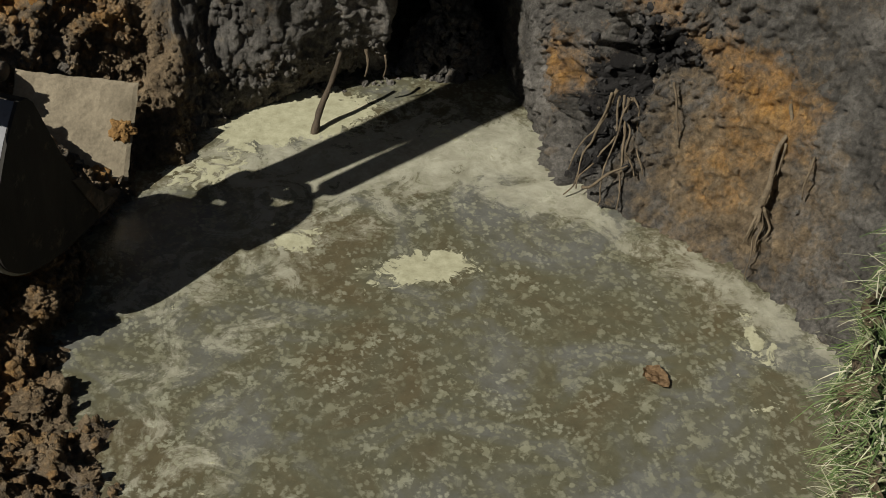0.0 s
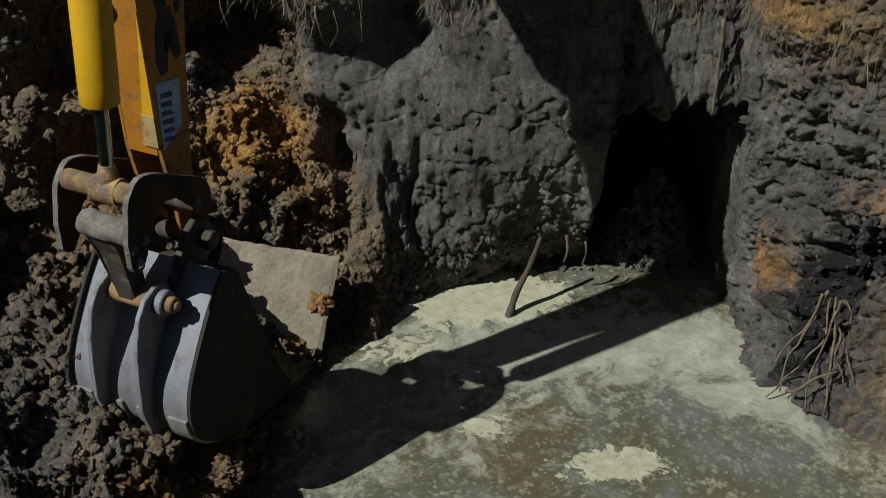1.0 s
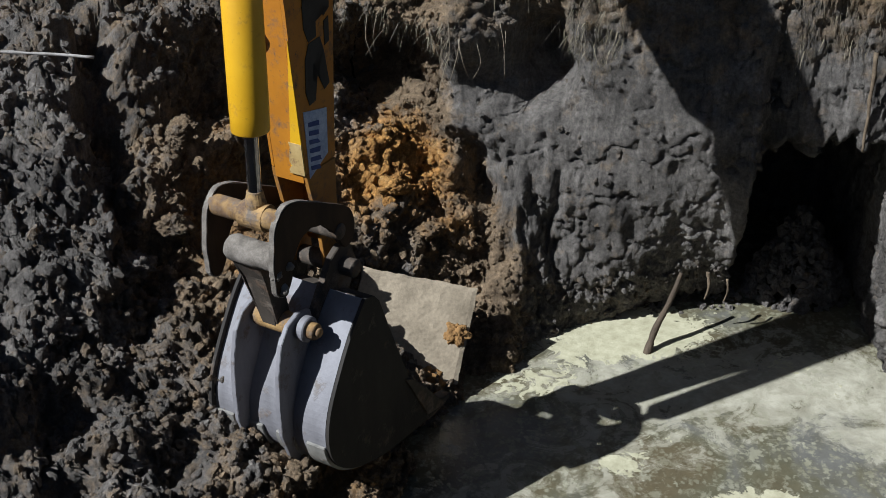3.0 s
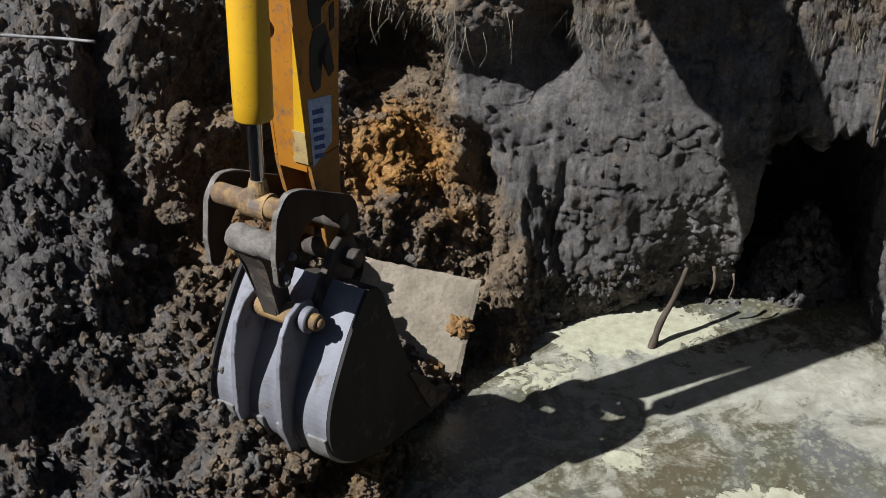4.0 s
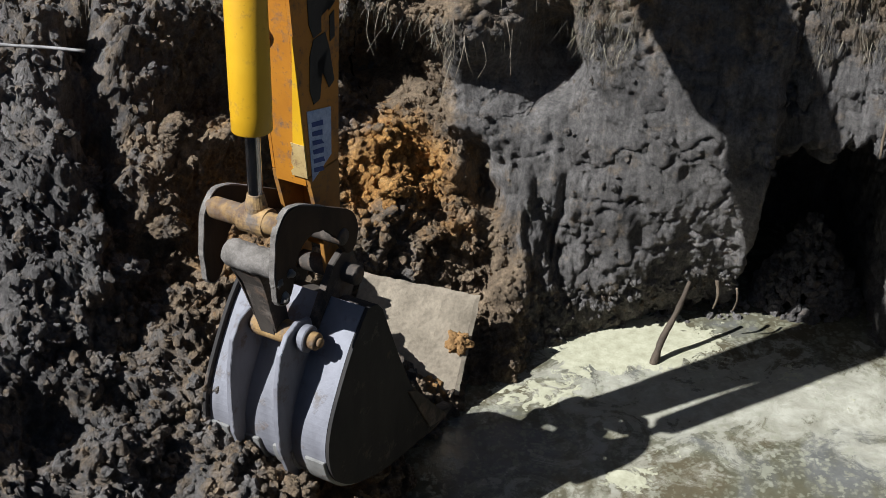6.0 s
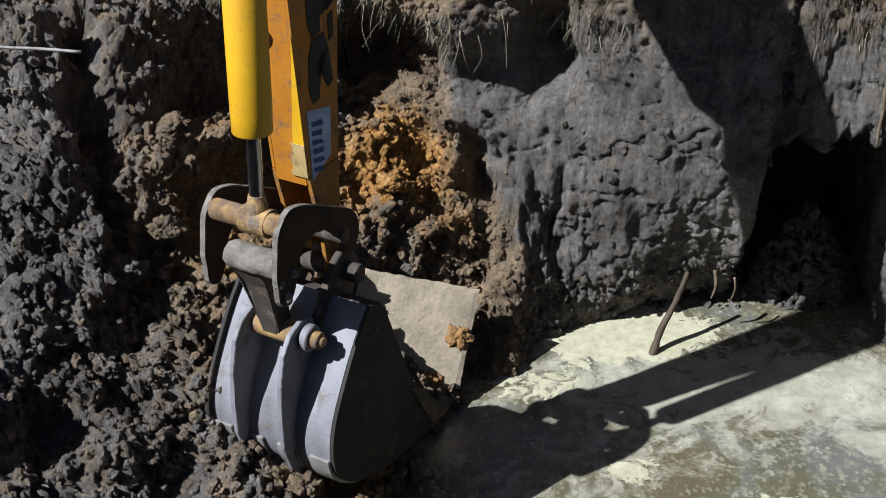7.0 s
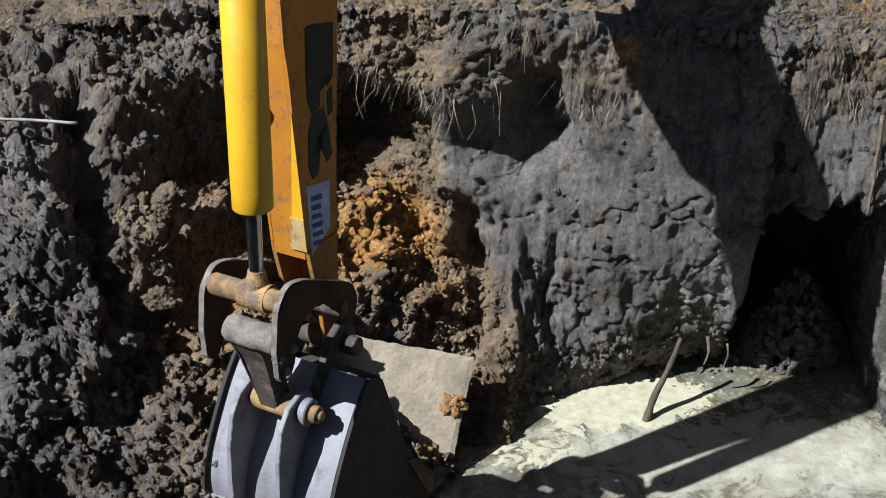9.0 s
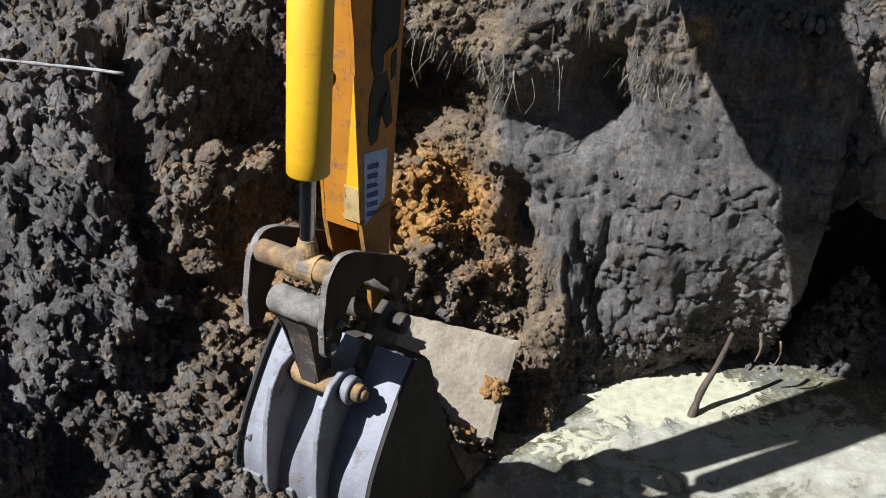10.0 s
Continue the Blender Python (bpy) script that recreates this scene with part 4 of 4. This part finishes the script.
for k in range(2600):
    i = rng.randrange(3 * PER, 17 * PER) % N_RING
    way = (RING[2][i] - Vector((0.8, 3.4, 0))).normalized()
    reach = rng.random() ** 1.8 * 0.9 - 0.07
    q = RING[2][i] + way * reach
    spots.append((Vector((q.x, q.y, ground_height(q.x, q.y, reach) + rng.uniform(-0.02, 0.01))), 0.015 + 0.075 * rng.random() ** 3))
scatter_clods("rim_clods", spots, "crumbs and clods of brown earth along the rim", seed=9)
rng = random.Random(11)
spots = []
for k in range(900):
    a, r = rng.uniform(0, math.tau), rng.random() ** 0.6
    h = max(0.0, 0.52 * (1 - r)) * rng.uniform(0.55, 1.0)
    spots.append((Vector((1.75 + 0.26 * r * math.cos(a), 5.46 + 0.24 * r * math.sin(a), h * 0.95)), 0.015 + 0.065 * rng.random() ** 2))
for k in range(130):
    x = rng.uniform(1.0, 1.72)
    spots.append((Vector((x, 5.22 + 0.18 * rng.random() + 0.1 * (x - 1.0), rng.uniform(-0.01, 0.012))), 0.015 + 0.05 * rng.random() ** 3))
scatter_clods("clod_heap", spots, "heap of fallen grey clods in the hollow", seed=8)


def slab():
    """Broken concrete slab that leans on the bank."""
    tl, tr, br = Vector((-0.335, 4.80, 0.543)), Vector((0.158, 4.80, 0.422)), Vector((0.06, 4.55, 0.09))
    across, up = tr - tl, tr - br
    back = up.cross(across).normalized()
    if back.y < 0:
        back = -back
    bm = bmesh.new()
    nx, nz = 26, 22
    sheet = []
    for layer in (0, 1):
        rows = []
        for j in range(nz + 1):
            row = []
            for i in range(nx + 1):
                fx, fz = i / nx, j / nz
                p = br - across * (1 - fx) + up * fz
                edge = min(fx, 1 - fx, fz, 1 - fz)
                bite = 0.0
                if edge < 0.04:
                    bite = (0.04 - edge) * 0.9 * noise.fractal(p * 14, 0.8, 2, 3)
                mid = br - across * 0.5 + up * 0.5
                p = p + (mid - p) * bite + back * (0.065 * layer + (0.004 if edge < 0.01 else 0.0) * (1 - 2 * layer))
                p += back * 0.004 * noise.fractal(p * 9, 0.8, 2, 4) * (1 - layer)
                row.append(bm.verts.new(p))
            rows.append(row)
        sheet.append(rows)
    f, b = sheet
    for j in range(nz):
        for i in range(nx):
            bm.faces.new((f[j][i], f[j][i + 1], f[j + 1][i + 1], f[j + 1][i]))
            bm.faces.new((b[j][i], b[j + 1][i], b[j + 1][i + 1], b[j][i + 1]))
    for i in range(nx):
        bm.faces.new((f[0][i], b[0][i], b[0][i + 1], f[0][i + 1])), bm.faces.new((f[nz][i], f[nz][i + 1], b[nz][i + 1], b[nz][i]))
    for j in range(nz):
        bm.faces.new((f[j][0], f[j + 1][0], b[j + 1][0], b[j][0])), bm.faces.new((f[j][nx], b[j][nx], b[j + 1][nx], f[j + 1][nx]))
    ob = part("concrete_slab", bm, CONCRETE)
    tagged(ob, "old buff concrete slab leaning on the bank", "slab")
    for at, size, label, seed in ((br + up * 0.5 - across * 0.10 - back * 0.002, 0.095, "crumbly ochre clay stuck to the concrete slab", 2), (br - across * 0.3 - up * 0.10, 0.16, "ochre clay lump below the concrete slab", 5)):
        bm = bmesh.new()
        bmesh.ops.create_icosphere(bm, subdivisions=5, radius=0.5)
        for v in bm.verts:
            p = v.co.normalized()
            k = 1 + 0.5 * noise.fractal(p * 1.5 + Vector((seed, 0, 0)), 0.8, 2, 4) + 0.3 * lumps(p + Vector((seed, 0, 0)), 3.0) + 0.12 * lumps(p, 8.0)
            p = p - back * p.dot(back) * 0.5
            v.co = at + p * 0.5 * size * k
        tagged(part("clay_lump", bm, OCHRECLAY, smooth=True), label, "clay")


OCHRECLAY = plain_material("ochre_clay", (0.17, 0.09, 0.03), (0.36, 0.2, 0.07), 25, 0.9, 0.8)
slab()


def wobbly(points, count, amount, seed):
    out = curve_through(points, count)
    return [p + amount * Vector((noise.noise(p * 9 + Vector((seed, 0, 0))), noise.noise(p * 9 + Vector((0, seed, 0))), noise.noise(p * 9 + Vector((0, 0, seed))))) for p in out]


def branch(name, points, r0, r1, mat, label, category, seed, group="", sides=7, count=14, wob=0.012, gnarl=0.5):
    pts = wobbly(points, count, wob, seed)
    bm = bmesh.new()
    tube(bm, pts, [(r0 + (r1 - r0) * i / (count - 1)) * (1 + gnarl * noise.noise(Vector((i * 0.9, seed, 0)))) for i in range(count)], sides)
    for v in bm.verts:
        v.co += noise.noise_vector(v.co * 60) * 0.25 * gnarl * min(r0, r1)
    ob = part(name, bm, mat, smooth=True)
    return tagged(ob, label, category, group)


branch("wooden_stake", [(0.915, 4.86, -0.08), (0.96, 4.93, 0.06), (1.03, 4.99, 0.2), (1.10, 5.05, 0.33)], 0.021, 0.010, WOOD, "broken dark stake standing in the scummy water", "stake", 3, wob=0.014, gnarl=0.35, count=20)


# ---- roots and litter ----
HUB = Vector((2.20, 4.27, 0.47))
for k, (b, c, r) in enumerate((
        ((2.10, 4.27, 0.32), (1.99, 4.29, 0.10), 0.007), ((2.09, 4.23, 0.27), (1.945, 4.19, 0.0), 0.009), ((2.13, 4.19, 0.26), (1.99, 4.15, 0.06), 0.006),
        ((2.20, 4.13, 0.30), (2.20, 4.06, 0.16), 0.006), ((2.18, 4.12, 0.22), (2.13, 4.0, 0.05), 0.008), ((2.16, 4.17, 0.30), (2.04, 4.06, 0.02), 0.006),
        ((2.25, 4.15, 0.30), (2.23, 4.05, 0.17), 0.005))):
    a = HUB + Vector((0.012 * (k - 3), -0.01 * k, 0.02 * math.sin(k * 2.3)))
    branch("root", [a, b, c], r, 0.003, ROOT, "thin torn root hanging down the clay", "root", 5 + k, "roots of the trench side", wob=0.035, count=22, gnarl=0.7)
branch("root", [(2.02, 4.13, 0.07), (2.09, 4.09, 0.15), (2.17, 4.05, 0.22)], 0.008, 0.004, ROOT, "thin torn root lying across others", "root", 12, "roots of the trench side", wob=0.03, gnarl=0.7)
branch("root", [(2.70, 3.74, 0.70), (2.65, 3.65, 0.54), (2.57, 3.57, 0.38), (2.53, 3.52, 0.30)], 0.007, 0.016, ROOT, "thick torn root with a frayed end on the clay", "root", 21, "roots of the trench side", sides=9, wob=0.03, count=22, gnarl=0.8)
branch("root", [(2.66, 3.65, 0.56), (2.63, 3.60, 0.44), (2.57, 3.55, 0.29)], 0.006, 0.003, ROOT, "thin root beside a thicker one", "root", 22, "roots of the trench side", wob=0.03, gnarl=0.7)
for k in range(5):
    x = 2.48 + 0.025 * k
    branch("root", [(2.54 + 0.006 * k, 3.53, 0.33), (x + 0.02, 3.50 + 0.005 * k, 0.26), (x, 3.49, 0.21 - 0.03 * (k % 3))], 0.008, 0.002, ROOT, "frayed root fibre on the clay", "root", 30 + k, "roots of the trench side", wob=0.03, gnarl=0.8)
branch("root", [(2.545, 3.51, 0.24), (2.53, 3.49, 0.13), (2.52, 3.46, 0.03)], 0.005, 0.002, ROOT, "frayed root fibre on the clay", "root", 41, "roots of the trench side", wob=0.03)
branch("root", [(2.36, 4.09, 0.62), (2.36, 4.03, 0.48), (2.35, 3.97, 0.36)], 0.006, 0.003, ROOT, "thin torn root hanging down the clay", "root", 43, "roots of the trench side", wob=0.02)
branch("root", [(2.71, 3.50, 0.62), (2.69, 3.48, 0.52), (2.67, 3.46, 0.42)], 0.006, 0.003, ROOT, "thin torn root hanging down the clay", "root", 44, "roots of the trench side", wob=0.025)
branch("root", [(1.80, 4.93, 1.44), (1.795, 4.91, 1.22), (1.80, 4.92, 1.0)], 0.010, 0.006, ROOT, "pale root hanging over the hollow", "root", 47, wob=0.01)
for k, (x, z0, z1) in enumerate(((1.22, 0.34, 0.19), (1.31, 0.30, 0.18))):
    branch("root", [(x, 5.05, z0), (x + 0.005, 5.035, (z0 + z1) / 2), (x - 0.005, 5.05, z1)], 0.010 - 0.004 * k, 0.004, ROOT, "short root hanging from the undercut clay", "root", 50 + k, "roots of the undercut", wob=0.003)
def lip_roots():
    """Long pale roots that hang free from the torn sods."""
    rng = random.Random(77)
    for wall, low, high, xs in (("wall_back", 1.36, 1.5, (-0.33, -0.27, -0.05, 0.02, 0.07, 0.12, 0.2, 0.3, 0.33)), ("wall_right", 1.42, 1.6, (2.02, 2.1, 2.2, 2.26, 2.34)), ("wall_left", 1.3, 1.45, (-1.1, -0.95, -0.8, -0.6))):
        ring_of = [v for v in bpy.data.objects[wall].data.vertices if low < v.co.z < high]
        for x in xs:
            near = [v for v in ring_of if abs(v.co.x - x) < 0.03]
            if not near:
                continue
            v = min(near, key=lambda q: q.co.y)
            a = v.co + Vector((0, -0.012, 0))
            long = rng.uniform(0.1, 0.24)
            b = a + Vector((rng.uniform(-0.03, 0.03), rng.uniform(-0.03, 0.0), -long * 0.5))
            c = b + Vector((rng.uniform(-0.04, 0.04), rng.uniform(-0.01, 0.03), -long * 0.5))
            branch("root", [a + Vector((0, 0.03, 0.01)), a, b, c], rng.uniform(0.0022, 0.004), 0.001, PALEROOT, "thin pale root hanging from the torn sod", "root", rng.uniform(0, 90), "roots hanging from the sods", sides=6, wob=0.007)


lip_roots()
branch("metal_rod", [(-2.0, 4.60, 1.664), (-1.654, 4.617, 1.63), (-1.317, 4.637, 1.596)], 0.0065, 0.0065, PALEROD, "pale weathered rod sticking out of the clods", "rod", 60, wob=0.004)


def leaf():
    bm = bmesh.new()
    n, m = 18, 7
    place = Matrix.Translation((1.93, 2.99, 0.012)) @ Matrix.Rotation(radians(-68), 4, "Z")
    rows = []
    for i in range(n + 1):
        f = i / n
        w = 0.042 * math.sin(math.pi * (0.04 + 0.93 * f)) ** 0.8 * (1 + 0.45 * noise.noise(Vector((f * 9, 1, 0))) + 0.25 * noise.noise(Vector((f * 31, 4, 0))))
        row = []
        for k in range(m):
            e = 2 * k / (m - 1) - 1
            x = (f - 0.5) * 0.13 + 0.01 * noise.noise(Vector((f * 6, e * 3, 2)))
            z = 0.010 * e * e + 0.016 * noise.noise(Vector((f * 5, e * 2.5, 7))) + 0.006 * noise.noise(Vector((f * 17, e * 8, 3)))
            row.append(bm.verts.new(place @ Vector((x, e * w, z))))
        rows.append(row)
    for a, c in zip(rows, rows[1:]):
        for k in range(m - 1):
            bm.faces.new((a[k], a[k + 1], c[k + 1], c[k]))
    bmesh.ops.solidify(bm, geom=bm.faces[:], thickness=0.0015)
    return tagged(part("dead_leaf", bm, LEAFBROWN), "curled brown dead leaf floating on the water", "leaf")


leaf()



# ---- large clods that stand out on the bank ----
def big_clod(at, size, seed, label):
    bm = bmesh.new()
    bmesh.ops.create_icosphere(bm, subdivisions=5, radius=0.5)
    off = Vector((seed * 3.1, seed * 1.3, seed * 0.7))
    flat = Vector((1.0, 0.85 + 0.1 * math.sin(seed), 0.75 + 0.12 * math.cos(seed * 2)))
    for v in bm.verts:
        p = v.co.normalized()
        k = 1 + 0.45 * noise.fractal(p * 1.2 + off, 0.9, 2.0, 3) + 0.18 * blocks(p + off, 2.2) + 0.12 * blocks(p + off, 5.0) + 0.10 * lumps(p + off, 7.0)
        v.co = at + Vector((p.x * flat.x, p.y * flat.y, p.z * flat.z)) * 0.5 * size * k
    ob = part("earth_clod", bm, EARTH, smooth=True)
    n = len(ob.data.vertices)
    s = 2.0 if at.x < -0.3 else 7.0
    ob.data.attributes.new("brown", "FLOAT", "POINT").data.foreach_set("value", [relief(at, s)[4]] * n)
    ob.data.attributes.new("ochre", "FLOAT", "POINT").data.foreach_set("value", [min(1.0, ochre_at(at))] * n)
    return tagged(ob, label, "clod", "large clods on the bank")


for seed, (x, y, z, size) in enumerate((
        (-1.36, 4.50, 1.12, 0.15), (-1.17, 4.16, 0.93, 0.17), (-1.00, 4.16, 0.74, 0.16), (-1.57, 4.83, 1.38, 0.15), (-1.39, 3.88, 0.83, 0.14),
        (-1.05, 3.60, 0.54, 0.15), (-1.45, 4.10, 1.12, 0.13), (-0.97, 4.35, 0.76, 0.14), (-1.04, 4.37, 1.0, 0.13), (-1.22, 3.87, 0.70, 0.13), (-1.02, 4.68, 1.26, 0.14), (-1.24, 4.72, 1.25, 0.12))):
    big_clod(Vector((x, y, z)), size, seed, "large crumbly grey clod lying on the bank")
for seed, (x, y, z, size) in enumerate(((-0.985, 3.82, 0.58, 0.12), (-0.51, 3.60, 0.38, 0.13), (-0.32, 3.65, 0.21, 0.15), (-0.35, 3.27, 0.07, 0.14), (-0.38, 2.98, 0.05, 0.15), (-0.21, 5.12, 0.77, 0.12), (-0.05, 5.07, 0.57, 0.12))):
    big_clod(Vector((x, y, z)), size, seed + 30, "brown and ochre clod lying on the bank")

# ---- grass ----
def blades(name, roots_of, mat, label):
    """Many blades in one mesh; each is a bent strip: (foot, way, length, fall, width)."""
    verts, faces = [], []
    for foot, way, length, fall, width in roots_of:
        side = way.cross(Vector((0.3, 0.2, 1))).normalized() * width * 0.5
        base = len(verts)
        curl = noise.noise_vector(foot * 37) * length * 0.75
        for k in range(4):
            f = k / 3
            p = foot + way * (length * f) + Vector((0, 0, -fall * length * f * f)) + curl * f * f
            w = side * (1 - 0.8 * f * f)
            verts += [p - w, p + w + way * (width * 0.2)]
        faces += [(base + 2 * k, base + 2 * k + 1, base + 2 * k + 3, base + 2 * k + 2) for k in range(3)]
    return tagged(new(name, mesh_of(name, verts, faces, mat)), label, "grass", kind="stuff")


def any_way(rng, up):
    a = rng.uniform(0, math.tau)
    return Vector((math.cos(a), math.sin(a), up)).normalized()


def fringe():
    """Dead grass and root hairs that hang from the sods at the rim."""
    rng = random.Random(21)
    out = []
    for wall, count, low in (("wall_back", 10000, 1.32), ("wall_recess", 2400, 1.42), ("wall_right", 3600, 1.44), ("wall_left", 4500, 1.36)):
        vs = [v for v in bpy.data.objects[wall].data.vertices if v.co.z > low and v.co.x > -1.75 and v.co.y > 3.0]
        for _ in range(count):
            v = vs[rng.randrange(len(vs))]
            if 0.8 < v.co.x < 1.5 and v.co.y > 4.85 and v.co.z < 1.62:
                continue
            # sods come in tufts
            if noise.noise(v.co * 5.0) + 0.35 < rng.random() * 0.7:
                continue
            way = (v.normal * rng.uniform(0.1, 0.9) + any_way(rng, 0) * 0.9 + Vector((0, 0, rng.uniform(-1.1, 0.4)))).normalized()
            out.append((v.co - v.normal * 0.01, way, (0.015 + 0.05 * rng.random() ** 2) * (2.4 if rng.random() < 0.03 else 1.0), rng.uniform(0.1, 1.2), rng.uniform(0.0015, 0.0045)))
    for wall, count, low in (("wall_back", 3400, 1.28), ("wall_recess", 900, 1.4), ("wall_right", 1500, 1.4), ("wall_left", 1700, 1.35)):
        vs = [v for v in bpy.data.objects[wall].data.vertices if v.co.z > low and v.co.x > -1.75 and v.co.y > 3.0]
        for _ in range(count):
            v = vs[rng.randrange(len(vs))]
            if 0.8 < v.co.x < 1.5 and v.co.y > 4.85 and v.co.z < 1.6:
                continue
            if noise.noise(Vector((v.co.x * 7, v.co.y * 7, 1.0))) + 0.3 < rng.random() * 0.8:
                continue
            way = (v.normal * rng.uniform(0.1, 0.35) + any_way(rng, 0) * 0.25 + Vector((0, 0, -1))).normalized()
            out.append((v.co + v.normal * 0.004, way, 0.02 + 0.08 * rng.random() ** 2, rng.uniform(0.0, 0.3), rng.uniform(0.0015, 0.004)))
    return blades("rim_fringe", out, STRAW, "dry grass and root hairs hanging from the sods")


def dry_turf():
    rng = random.Random(22)
    out = []
    for _ in range(15000):
        i = rng.randrange(3 * PER, 16 * PER) % N_RING
        p = RING[2][i]
        way = (p - Vector((0.8, 3.4, 0))).normalized()
        reach = rng.random() ** 1.6 * 0.9 - 0.02
        q = p + way * reach
        if noise.noise(Vector((q.x, q.y, 0)) * 4) + 0.4 < rng.random() * 0.6:
            continue
        out.append((Vector((q.x, q.y, ground_height(q.x, q.y, reach) - 0.005)), any_way(rng, rng.uniform(0.1, 1.2)), rng.uniform(0.03, 0.12), rng.uniform(0.1, 0.7), rng.uniform(0.003, 0.006)))
    return blades("dry_turf", out, STRAW, "matted dead grass along the rim")


def green_grass():
    rng = random.Random(23)
    out = []
    while len(out) < 9000:
        i = rng.randrange(20 * PER, 23 * PER) % N_RING
        p = RING[2][i]
        way = (p - Vector((0.9, 2.6, 0))).normalized()
        back = rng.random() ** 1.5 * 0.7 - 0.05
        q = p + way * back
        tuft = noise.noise(Vector((q.x, q.y, 3)) * 6)
        if tuft + 0.5 < rng.random() * 0.7:
            continue
        lean = any_way(rng, 0.5) * 0.6 + Vector((0, 0, 0.7)) - way * (0.45 if back < 0.1 else 0.1)
        out.append((Vector((q.x, q.y, GROUND - 0.04)), lean.normalized(), 0.03 + 0.09 * rng.random() ** 1.5, rng.uniform(0.3, 1.1), rng.uniform(0.0025, 0.0055)))
    vs = [v for v in bpy.data.objects["wall_near"].data.vertices if v.co.z > 1.2 and v.co.x > 1.0]
    for _ in range(7000):
        v = vs[rng.randrange(len(vs))]
        way = v.normal * rng.uniform(0.2, 0.8) + any_way(rng, 0.3) * 0.6
        jitter = Vector((rng.uniform(-0.02, 0.02), rng.uniform(-0.02, 0.02), 0))
        out.append((v.co + jitter - v.normal * 0.02, way.normalized(), 0.025 + 0.075 * rng.random() ** 1.5, rng.uniform(0.0, 0.8), rng.uniform(0.0025, 0.005)))
    return blades("green_grass", out, GREEN, "green grass with dry stalks on the near bank")


fringe()
dry_turf()
green_grass()
